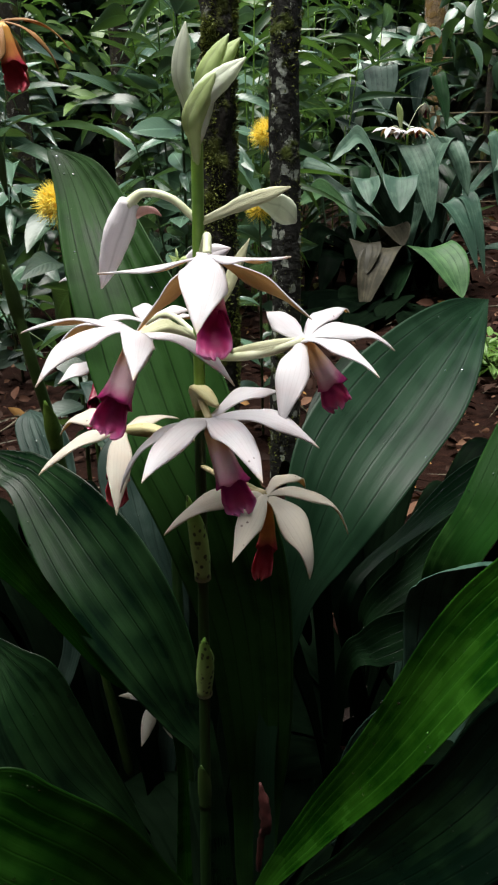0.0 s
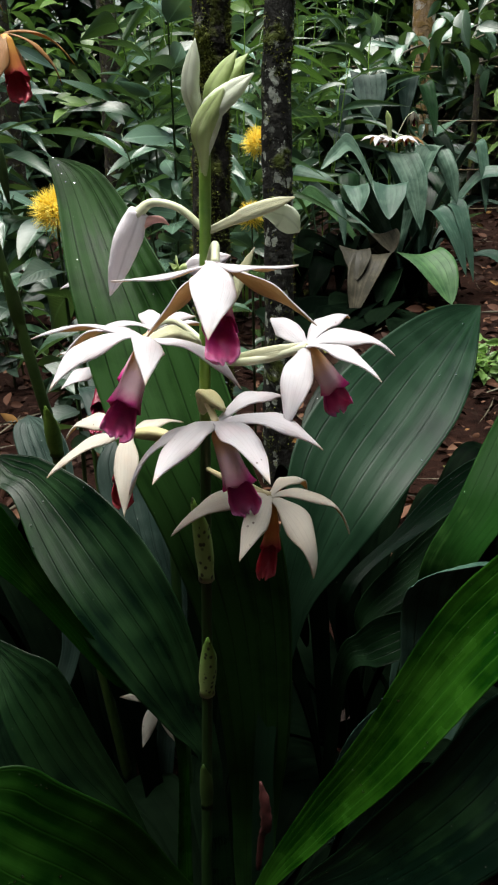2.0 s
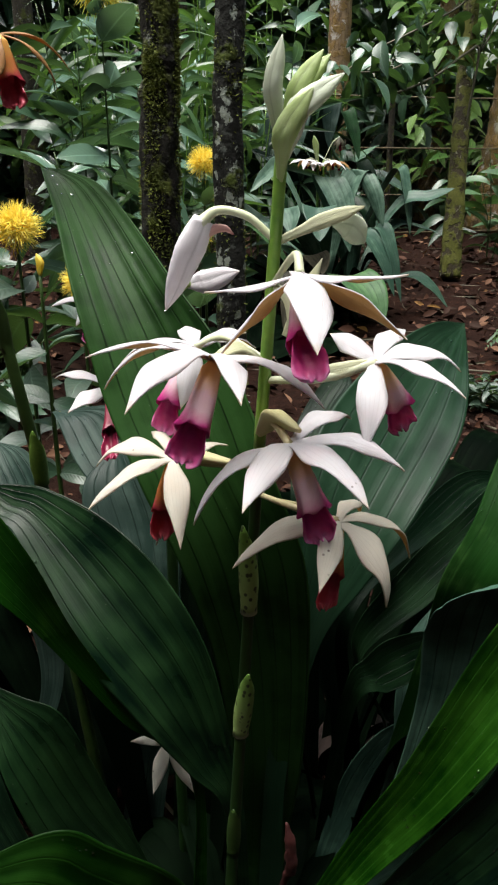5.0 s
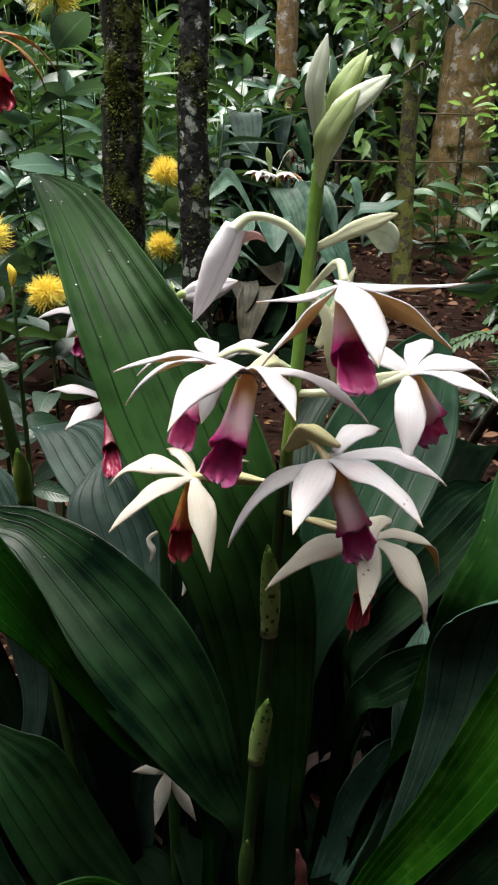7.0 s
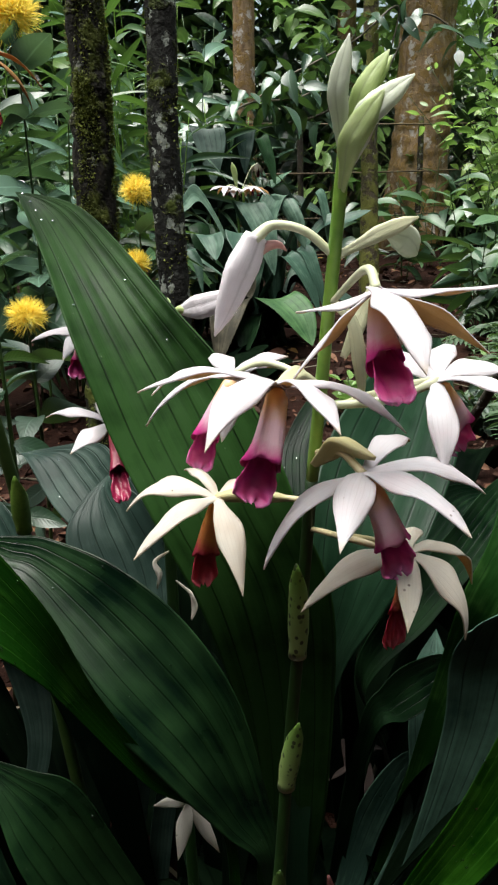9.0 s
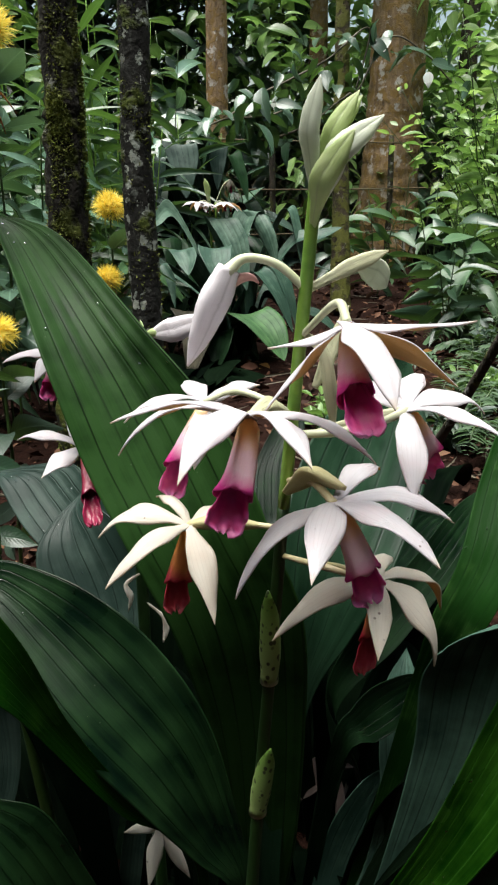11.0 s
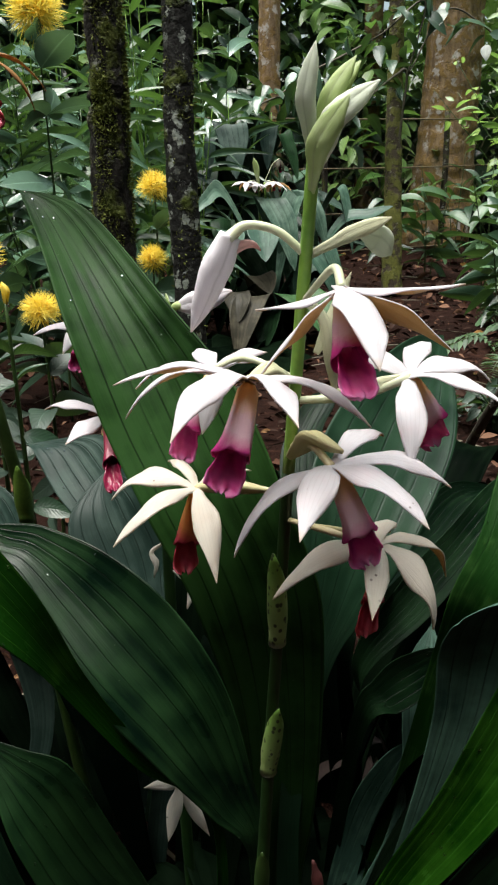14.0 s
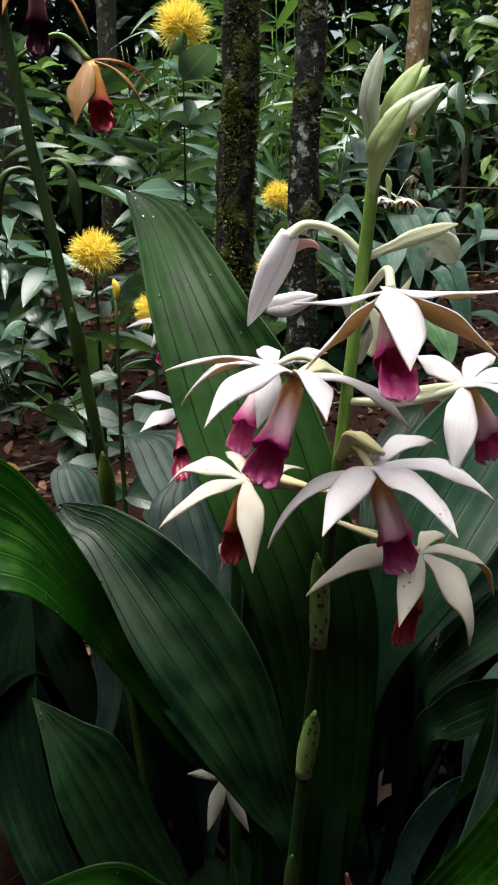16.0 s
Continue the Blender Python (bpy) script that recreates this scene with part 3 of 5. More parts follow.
def lip(parent, c, tip, bend, mat, size=1.0, seed=0):
    """The lip: a tube that flares into ruffled side lobes, and a frilled middle lobe that hangs out of its back."""
    c, tip = vec(*c), vec(*tip)
    rows, around = 26, 32
    line = glide([c, c * 0.5 + tip * 0.5 + vec(*bend), tip], 61)
    tan = np.gradient(line, axis=0)
    ph = np.random.RandomState(seed).rand() * 6
    front = unit(vec(-0.15, -1, 0.25))
    verts, uvs, faces = [], [], []

    def frame_at(s):
        i = int(round(s * 60))
        t = unit(tan[i])
        f = unit(front - t * (front @ t))
        return line[i], f, np.cross(t, f), t

    for i in range(rows):
        k = i / (rows - 1)
        for j in range(around):
            a = 2 * math.pi * j / around
            # the tube's mouth is cut back at its front
            s = k * (0.64 - 0.09 * math.cos(a) + 0.012 * math.sin(5 * a + ph))
            p, f, o, t = frame_at(s)
            flare = max(0.0, (k - 0.70) / 0.30)
            w = 0.0018 + 0.0024 * min(1, s / 0.07) + 0.0022 * min(1, s / 0.5) + 0.0019 * flare ** 1.6
            d = 0.0016 + 0.0016 * min(1, s / 0.07) + 0.0024 * math.sin(min(1, s / 0.55) * math.pi / 2) + 0.0006 * flare ** 2
            fr = 1 + flare * (0.07 * math.sin(3 * a + ph) + 0.04 * math.sin(7 * a + 2 * ph)) + 0.05 * math.sin(3 * a + ph) * k
            verts.append(p + size * fr * (o * math.sin(a) * w + f * math.cos(a) * d))
            uvs.append((abs(2 * j / around - 1) / 2 + 0.5, s))
    for i in range(rows - 1):
        for j in range(around):
            a, b = i * around + j, i * around + (j + 1) % around
            faces.append((a, b, b + around, a + around))
    first, across, rows2 = len(verts), 17, 22
    for i in range(rows2):
        k = i / (rows2 - 1)
        s = 0.54 + 0.46 * k
        p, f, o, t = frame_at(min(s, 1.0))
        w = 0.0046 + 0.0034 * math.sin(min(1, k / 0.75) * math.pi / 2) ** 1.5
        w *= math.sqrt(max(0.12, 1 - max(0.0, (k - 0.80) / 0.20) ** 2))
        for j in range(across):
            u = 2 * j / (across - 1) - 1
            cup = -0.0045 * (1 - k) * (1 - u * u) + 0.0030 * math.sin(k * math.pi) * u * u - 0.0016
            frill = (0.0014 * u * u + 0.0006) * k * math.sin(7 * u + 13 * k + ph) + 0.0012 * k * k * math.sin(9 * u + ph)
            lip_end = -0.0009 * max(0.0, (k - 0.85) / 0.15) * math.cos(5 * u + ph)
            notch = 0.0022 * k ** 6 * (1 - abs(u))
            verts.append(p + size * (o * u * w + f * (cup + frill + 0.0042 * k * k) + t * (lip_end - notch - 0.001 * u * u * k)))
            uvs.append((0.5 + 0.5 * abs(u) if k < 0.3 else 0.5 + 0.18 * abs(u), max(0.62, s) if abs(u) < 0.8 else min(1.0, max(0.62, s) + 0.12)))
    for i in range(rows2 - 1):
        for j in range(across - 1):
            a = first + i * across + j
            faces.append((a, a + 1, a + 1 + across, a + across))
    ob = hung("lip", mesh_of("lip", verts, faces, [mat], uvs), parent)
    ob.modifiers.new("wall", "SOLIDIFY").thickness = 0.0005
    return ob


def flower(plant, stem, middle, centre, tips, lip_tip, bend=(0, 0, 0), white=None, inside=None, lipmat=None, back=(0, -0.25, 1), pedicel=None, width=0.0172, lift=0.16, thick=0.0020, seed=0, origin=(0, 0, 0), size=1.0, bract=0.0):
    """A nodding flower: a pedicel from the stalk, five petals and a lip. Tips: place and relative width."""
    o = vec(*origin)
    c = vec(*centre) - o
    ped = pipe("flower", [vec(*stem) - o, vec(*middle) - o, c], (thick * 0.75, thick, thick * 1.15), pedicel or M_PEDICEL, 10, 18)
    ob = hung("flower", ped, plant)
    if bract:
        s0, m0 = vec(*stem) - o, vec(*middle) - o
        bud(ob, s0 * 0.6 + m0 * 0.4, m0 * 0.7 + c * 0.3 + vec(0, 0, 0.001), c + (c - m0) * 0.05, bract, M_BRACT if (white or M_WHITE) is M_WHITE else M_BRACT_TAN, "bract", "boat-shaped pale green bract", (0.35, 0.85, 1.0, 0.75, 0.3), 0.8, seed)
    b = unit(vec(*back))
    for k, (tip, w, *more) in enumerate(tips):
        petal(ob, c, vec(*tip) - o, width * w, unit(vec(*more[0])) if more else b, white or M_WHITE, inside or M_TAN, (more[1] if len(more) > 1 else lift) * 1.8, 0.46, seed * 7 + k)
    lip(ob, c * 0.98 + (vec(*lip_tip) - o) * 0.02 + vec(0, -0.002, 0), vec(*lip_tip) - o, bend, lipmat or M_LIP, size, seed)
    return ob


def bud(plant, base, mid, tip, radius, mat, name="bud", label="", profile=(0.35, 0.9, 1.0, 0.75, 0.06), flat=0.8, seed=0):
    b, m, t = vec(*base), vec(*mid), vec(*tip)
    pts = [b, b * 0.4 + m * 0.6, m, m * 0.45 + t * 0.55, t]
    return hung(name, pipe(name, pts, [radius * k for k in profile], mat, 24, 32, 0.06, seed, flat, True, 3, 0.17), plant, label)


orchid = thing("orchid_plant", "tall white and purple flowering orchid with broad ribbed leaves", "orchid", place=(0, 0, 0))
STEM = [(-0.015, 0.03, 0.0), (-0.008, 0.018, 0.22), (0.0, 0.003, 0.44), (0.003, -0.009, 0.55), (0.006, -0.022, 0.67), (0.010, -0.037, 0.79), (0.0115, -0.044, 0.845)]
hung("flower_stalk", pipe("flower_stalk", STEM[:5], (0.0055, 0.0049, 0.0041, 0.0037, 0.0034), M_STALK_LOW, 14, 44, 0.04), orchid)
hung("flower_stalk", pipe("flower_stalk", STEM[4:], (0.0034, 0.0032, 0.0030), M_STALK, 14, 24, 0.04), orchid, "yellow-green upper stalk")


def stem_at(z):
    for a, b in zip(STEM, STEM[1:]):
        if a[2] <= z <= b[2]:
            f = (z - a[2]) / (b[2] - a[2])
            return vec(*a) * (1 - f) + vec(*b) * f
    return vec(*STEM[-1])


def sheath(parent, stem, z0, z1, r, lean, mat=None):
    """A pointed bract that wraps a node of the stalk."""
    verts, uvs, faces = [], [], []
    rows, around = 12, 14
    for i in range(rows):
        s = i / (rows - 1)
        c = stem(z0 + (z1 - z0) * s) + vec(*lean) * s ** 1.5
        wrap = math.pi * (1.0 - 0.93 * s ** 1.9)
        rr = r * (1.04 - 0.12 * math.exp(-((s - 0.12) / 0.08) ** 2) + 0.22 * math.sin(math.pi * min(1, s * 1.1)) - 0.32 * s)
        for j in range(around):
            a = -math.pi / 2 - 0.5 + wrap * (2 * j / (around - 1) - 1)
            verts.append(c + rr * vec(math.cos(a), math.sin(a), 0))
            uvs.append((j / (around - 1), s))
    for i in range(rows - 1):
        for j in range(around - 1):
            a = i * around + j
            faces.append((a, a + 1, a + 1 + around, a + around))
    me = mesh_of("sheath", verts, faces, [mat or M_SHEATH], uvs)
    ob = hung("sheath", me, parent, "plain green sheath" if mat else "pale green sheath with dark spots")
    sol = ob.modifiers.new("wall", "SOLIDIFY")
    sol.thickness = 0.0009
    return ob


sheath(orchid, stem_at, 0.551, 0.622, 0.0055, (-0.007, -0.004, 0))
sheath(orchid, stem_at, 0.441, 0.505, 0.0058, (0.002, -0.006, 0))
sheath(orchid, stem_at, 0.316, 0.372, 0.0050, (-0.002, -0.004, 0), M_STALK_DARK)

# leaves, from base to tip: middle and half-width vector
LEAVES = {}
LEAVES['L1'] = (0.22, [
    (0.0500, 0.135, 0.161, 0.0245, -0.0034, 0.0002),
    (0.0510, 0.122, 0.275, 0.0322, -0.0045, 0.0003),
    (0.0430, 0.108, 0.410, 0.0387, -0.0054, 0.0004),
    (0.0235, 0.092, 0.523, 0.0473, -0.0066, 0.0005),
    (-0.003, 0.099, 0.595, 0.0499, -0.0093, 0.0015),
    (-0.021, 0.128, 0.647, 0.0520, -0.0120, 0.0021),
    (-0.036, 0.162, 0.693, 0.0491, -0.0139, -0.0045),
    (-0.053, 0.200, 0.734, 0.0405, -0.0133, -0.0062),
    (-0.070, 0.246, 0.773, 0.0298, -0.0071, -0.0004),
    (-0.083, 0.270, 0.797, 0.0219, -0.0039, 0.0007),
    (-0.095, 0.283, 0.808, 0.0124, -0.0023, -0.0001),
    (-0.109, 0.293, 0.813, 0.0000, 0.0000, 0.0000)])
LEAVES['L2'] = (0.18, [
    (0.060, 0.120, 0.281, 0.0096, -0.0022, -0.0028),
    (0.081, 0.126, 0.401, 0.0175, 0.0001, 0.0045),
    (0.107, 0.133, 0.482, 0.0302, -0.0068, -0.0150),
    (0.143, 0.159, 0.544, 0.0444, -0.0157, -0.0259),
    (0.203, 0.223, 0.581, 0.0519, -0.0168, -0.0266),
    (0.260, 0.284, 0.609, 0.0387, -0.0139, -0.0231),
    (0.312, 0.340, 0.627, 0.0185, -0.0092, -0.0169),
    (0.353, 0.384, 0.636, 0.0000, 0.0000, 0.0000)])
LEAVES['L3b'] = (0.2, [
    (0.0030, 0.0380, 0.3240, 0.0077, -0.0003, 0.0021),
    (-0.0149, 0.0453, 0.3826, 0.0166, 0.0020, 0.0127),
    (-0.0415, 0.0588, 0.4490, 0.0284, 0.0068, 0.0242),
    (-0.0750, 0.0842, 0.4983, 0.0326, 0.0093, 0.0264),
    (-0.1070, 0.1182, 0.5360, 0.0246, 0.0097, 0.0242),
    (-0.1351, 0.1469, 0.5607, 0.0150, 0.0075, 0.0140),
    (-0.1540, 0.1610, 0.5650, 0.0126, 0.0052, 0.0109),
    (-0.1650, 0.1700, 0.5710, 0.0059, 0.0025, 0.0050),
    (-0.1690, 0.1740, 0.5740, 0.0000, 0.0000, 0.0000)])
LEAVES['L3a'] = (0.22, [
    (-0.026, 0.055, 0.359, 0.0034, 0.0010, 0.0042),
    (-0.075, 0.062, 0.421, 0.0054, 0.0010, 0.0050),
    (-0.116, 0.057, 0.498, 0.0058, 0.0021, 0.0085),
    (-0.142, 0.039, 0.564, 0.0059, 0.0079, 0.0173),
    (-0.167, 0.037, 0.604, 0.0038, 0.0142, 0.0268),
    (-0.191, 0.037, 0.622, 0.0038, 0.0171, 0.0352),
    (-0.230, 0.042, 0.638, -0.0001, 0.0176, 0.0350),
    (-0.289, 0.059, 0.647, 0.0000, 0.0000, 0.0000)])
LEAVES['L4'] = (0.2, [
    (-0.070, 0.071, 0.220, 0.0097, 0.0002, 0.0046),
    (-0.118, 0.083, 0.295, 0.0207, 0.0078, 0.0309),
    (-0.149, 0.097, 0.362, 0.0231, 0.0113, 0.0264),
    (-0.172, 0.114, 0.394, 0.0130, 0.0061, 0.0132),
    (-0.198, 0.136, 0.420, 0.0000, 0.0000, 0.0000)])
LEAVES['L4b'] = (0.25, [
    (-0.173, 0.104, 0.209, 0.0222, -0.0015, 0.0049),
    (-0.203, 0.130, 0.274, 0.0241, -0.0017, 0.0049),
    (-0.226, 0.168, 0.341, 0.0275, -0.0038, 0.0003),
    (-0.229, 0.202, 0.406, 0.0267, -0.0037, 0.0003),
    (-0.218, 0.224, 0.445, 0.0126, -0.0030, -0.0035),
    (-0.211, 0.242, 0.468, 0.0000, 0.0000, 0.0000)])
LEAVES['L5'] = (0.2, [
    (-0.006, -0.049, 0.252, 0.0036, 0.0014, 0.0041),
    (-0.054, -0.081, 0.326, 0.0159, 0.0192, 0.0294),
    (-0.087, -0.101, 0.392, 0.0195, 0.0228, 0.0325),
    (-0.118, -0.105, 0.426, 0.0181, 0.0234, 0.0336),
    (-0.145, -0.104, 0.449, 0.0132, 0.0211, 0.0270),
    (-0.200, -0.094, 0.458, 0.0000, 0.0000, 0.0000)])
LEAVES['L6'] = (0.2, [
    (0.031, -0.028, 0.246, 0.0057, -0.0016, -0.0023),
    (0.077, -0.034, 0.334, 0.0056, -0.0070, -0.0149),
    (0.120, -0.045, 0.408, 0.0089, -0.0096, -0.0203),
    (0.164, -0.052, 0.490, 0.0013, -0.0161, -0.0373),
    (0.197, -0.055, 0.537, -0.0021, -0.0178, -0.0357),
    (0.238, -0.057, 0.580, 0.0003, -0.0151, -0.0289),
    (0.277, -0.054, 0.628, 0.0000, 0.0000, 0.0000)])
LEAVES['L6u'] = (0.2, [
    (0.060, -0.031, 0.234, 0.0064, -0.0044, -0.0088),
    (0.119, -0.055, 0.294, 0.0100, -0.0211, -0.0214),
    (0.178, -0.072, 0.371, 0.0154, -0.0256, -0.0306),
    (0.226, -0.072, 0.435, 0.0178, -0.0241, -0.0265),
    (0.288, -0.066, 0.490, 0.0000, 0.0000, 0.0000)])
LEAVES['L8'] = (0.2, [
    (0.200, 0.150, 0.250, 0.0075, -0.0052, -0.0020),
    (0.212, 0.120, 0.390, 0.0080, -0.0120, 0.0014),
    (0.218, 0.085, 0.486, 0.0165, -0.0200, 0.0120),
    (0.248, 0.086, 0.538, 0.0241, -0.0173, 0.0099),
    (0.283, 0.113, 0.587, 0.0215, -0.0179, 0.0058),
    (0.315, 0.146, 0.633, 0.0098, -0.0114, -0.0046),
    (0.346, 0.176, 0.669, 0.0000, 0.0000, 0.0000)])
LEAVES['L8c'] = (0.25, [
    (0.172, 0.098, 0.162, 0.0157, -0.0168, 0.0042),
    (0.192, 0.078, 0.270, 0.0178, -0.0198, -0.0010),
    (0.205, 0.060, 0.371, 0.0231, -0.0270, 0.0001),
    (0.207, 0.048, 0.450, 0.0275, -0.0312, 0.0084),
    (0.203, 0.030, 0.503, 0.0281, -0.0319, 0.0190),
    (0.205, 0.020, 0.518, 0.0270, -0.0308, 0.0195),
    (0.209, 0.010, 0.531, 0.0200, -0.0230, 0.0150)])
LEAVES['R1'] = (0.2, [
    (0.160, 0.221, 0.359, 0.0056, -0.0024, -0.0028),
    (0.247, 0.283, 0.398, 0.0107, -0.0037, -0.0030),
    (0.333, 0.346, 0.409, 0.0171, -0.0112, -0.0177),
    (0.403, 0.389, 0.421, 0.0129, -0.0092, -0.0153),
    (0.483, 0.410, 0.409, 0.0000, 0.0000, 0.0000)])
LEAVES['R2'] = (0.2, [
    (0.154, 0.144, 0.083, 0.0166, -0.0067, -0.0002),
    (0.198, 0.143, 0.156, 0.0215, -0.0098, -0.0031),
    (0.219, 0.147, 0.235, 0.0227, -0.0102, -0.0030),
    (0.226, 0.163, 0.298, 0.0249, -0.0091, 0.0024),
    (0.236, 0.189, 0.346, 0.0166, -0.0057, 0.0025),
    (0.256, 0.213, 0.370, 0.0000, 0.0000, 0.0000)])
LEAVES['R3'] = (0.2, [
    (0.138, 0.180, 0.040, 0.0108, -0.0066, -0.0061),
    (0.173, 0.185, 0.120, 0.0219, -0.0156, -0.0179),
    (0.200, 0.186, 0.180, 0.0188, -0.0165, -0.0234),
    (0.230, 0.196, 0.210, 0.0123, -0.0106, -0.0148),
    (0.275, 0.205, 0.221, 0.0000, 0.0000, 0.0000)])
LEAVES['R4'] = (0.2, [
    (0.185, 0.240, 0.308, 0.0040, -0.0060, -0.0116),
    (0.259, 0.258, 0.371, 0.0120, -0.0116, -0.0179),
    (0.336, 0.288, 0.410, 0.0126, -0.0122, -0.0188),
    (0.413, 0.327, 0.445, 0.0110, -0.0095, -0.0133),
    (0.469, 0.359, 0.469, 0.0000, 0.0000, 0.0000)])
LEAVES['R5'] = (0.2, [
    (0.136, 0.289, 0.445, 0.0139, -0.0056, -0.0002),
    (0.151, 0.325, 0.493, 0.0205, -0.0083, -0.0003),
    (0.170, 0.367, 0.535, 0.0215, -0.0064, 0.0057),
    (0.205, 0.399, 0.566, 0.0150, -0.0067, -0.0017),
    (0.224, 0.417, 0.574, 0.0000, 0.0000, 0.0000)])
LEAVES['R6'] = (0.2, [
    (0.144, 0.150, 0.328, 0.0060, -0.0030, -0.0100),
    (0.168, 0.150, 0.348, 0.0108, -0.0054, -0.0180),
    (0.195, 0.152, 0.360, 0.0132, -0.0066, -0.0220),
    (0.225, 0.156, 0.367, 0.0096, -0.0048, -0.0160),
    (0.255, 0.162, 0.372, 0.0000, -0.0000, -0.0000)])
LEAVES['G1'] = (0.2, [
    (-0.012, 0.297, 0.377, 0.0083, -0.0029, -0.0002),
    (-0.028, 0.332, 0.454, 0.0249, -0.0044, 0.0105),
    (-0.051, 0.366, 0.491, 0.0368, -0.0074, 0.0132),
    (-0.068, 0.405, 0.519, 0.0393, -0.0076, 0.0149),
    (-0.086, 0.441, 0.538, 0.0363, -0.0094, 0.0078),
    (-0.125, 0.474, 0.532, 0.0047, -0.0012, 0.0011)])
LEAVES['G2'] = (0.25, [
    (-0.020, 0.238, 0.332, 0.0105, -0.0036, -0.0002),
    (-0.039, 0.264, 0.413, 0.0307, -0.0077, 0.0071),
    (-0.047, 0.297, 0.463, 0.0458, -0.0119, 0.0096),
    (-0.058, 0.327, 0.500, 0.0392, -0.0076, 0.0151),
    (-0.058, 0.356, 0.519, 0.0178, -0.0020, 0.0105),
    (-0.041, 0.378, 0.533, 0.0000, 0.0000, 0.0000)])
LEAVES['G3'] = (0.2, [
    (-0.152, 0.319, 0.249, 0.0113, -0.0039, -0.0002),
    (-0.154, 0.360, 0.354, 0.0230, -0.0069, 0.0024),
    (-0.165, 0.418, 0.438, 0.0305, -0.0062, 0.0110),
    (-0.185, 0.464, 0.482, 0.0275, -0.0073, 0.0054),
    (-0.198, 0.495, 0.492, 0.0000, 0.0000, 0.0000)])


DROPS = []
BASES = {"L1": (0.04, 0.11), "L2": (0.05, 0.11), "L3b": (0.01, 0.045), "L3a": (-0.03, 0.05), "L4": (-0.05, 0.08), "L5": (0.0, -0.01), "L6": (0.025, 0.0), "L6u": (0.04, -0.01), "L8": (0.16, 0.17), "L8c": (0.12, 0.16)}


def broad_leaf(plant, key, base, mat, pleats=6, depth=0.00028):
    fold, rows = LEAVES[key]
    r0 = vec(*rows[0])
    foot = vec(base[0], base[1], -0.01, *(unit(r0[3:]) * 0.009))
    mid = (foot + r0) / 2
    mid[:3] = vec(base[0], base[1], 0) * 0.55 + r0[:3] * 0.45
    mid[2] = r0[2] * 0.5
    mid[3:] = unit(r0[3:]) * max(0.012, min(0.020, np.linalg.norm(r0[3:]) * 0.8))
    g = glide([foot, mid] + [vec(*r) for r in rows], 70)
    g[-1, 3:] = 0
    o = vec(*plant.location)
    me = strip("leaf", g[:, :3] - o, g[:, 3:], [mat], fold, pleats, depth, 0.0009, 43, 0.0, 0.05, len(key) * 3 + ord(key[1]))
    hung("leaf", me, plant)
    rng = np.random.RandomState(len(key) + ord(key[1]))
    for k in rng.choice(40 * 43, 16, replace=False) + 28 * 43:
        p = me.vertices[int(k)]
        DROPS.append((vec(*p.co) + o, vec(*p.normal) if p.normal.z > 0 else -vec(*p.normal), rng.uniform(0.4, 1.2)))


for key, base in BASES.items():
    broad_leaf(orchid, key, base, M_LEAF_FRESH if key == "L3a" else M_LEAF_FRESH_SHADED if key == "L5" else M_LEAF_FRESH_LIT if key == "L6" else M_LEAF_MID if key == "L1" else M_LEAF_SIDE if key == "L8" else M_LEAF_LIGHTENED if key == "L8c" else M_LEAF_SHEEN if key == "L2" else M_LEAF)

neighbour = thing("orchid_plant", "low clump of grey-green ribbed orchid leaves on the soil", "orchid", place=(0.35, 0.5, 0))
for key, base in {"R1": (0.22, 0.30), "R2": (0.30, 0.28), "R3": (0.32, 0.36), "R4": (0.30, 0.33), "R5": (0.18, 0.36), "R6": (0.14, 0.22)}.items():
    broad_leaf(neighbour, key, base, M_LEAF_LIGHTENED if key in ("R2", "R3") else M_LEAF_LOW)

def arching_leaf(plant, root, mid, tip, width, mat, seed, tilt=0.0, face=0.0):
    """A leaf that rises from its root, arches over and hangs to its tip."""
    o = vec(*plant.location)
    root, mid, tip = vec(*root), vec(*mid), vec(*tip)
    c = glide([root, root * 0.6 + mid * 0.4 + vec(0, 0, 0.18 * mid[2]), mid, mid * 0.45 + tip * 0.55 + vec(0, 0, 0.22 * (mid[2] - tip[2]) + 0.008), tip], 34)
    s = np.linspace(0, 1, 34)
    w = width / 2 * np.maximum(np.sin(np.pi * s ** 1.3) ** 0.8, 0.35 * (1 - s))
    out = unit((tip - root) * vec(1, 1, 0))
    rng = np.random.RandomState(seed)
    side = np.cross(out, vec(0, 0, 1))
    side = unit(side + vec(0, 0, rng.normal() * 0.15 + tilt * side[1]) + vec(math.copysign(face, side[0]), 0, 0))
    h = np.outer(w, side)
    h[-1] = 0
    hung("leaf", strip("leaf", c - o, h, [mat], 0.22, 4, 0.0006, 0.001, 17, 0, 0.06, seed), plant)


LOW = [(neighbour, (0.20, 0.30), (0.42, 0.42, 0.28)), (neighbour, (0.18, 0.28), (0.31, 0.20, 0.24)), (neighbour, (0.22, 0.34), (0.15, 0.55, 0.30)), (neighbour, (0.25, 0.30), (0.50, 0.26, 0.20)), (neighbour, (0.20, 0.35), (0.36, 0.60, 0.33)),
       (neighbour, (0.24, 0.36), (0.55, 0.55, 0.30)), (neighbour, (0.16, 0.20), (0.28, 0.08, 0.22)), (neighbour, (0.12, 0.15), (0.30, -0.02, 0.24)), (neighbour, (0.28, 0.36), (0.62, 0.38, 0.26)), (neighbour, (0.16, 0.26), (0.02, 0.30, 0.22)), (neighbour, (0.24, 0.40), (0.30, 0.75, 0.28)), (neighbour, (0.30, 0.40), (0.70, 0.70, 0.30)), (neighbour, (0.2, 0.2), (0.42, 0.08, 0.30))]
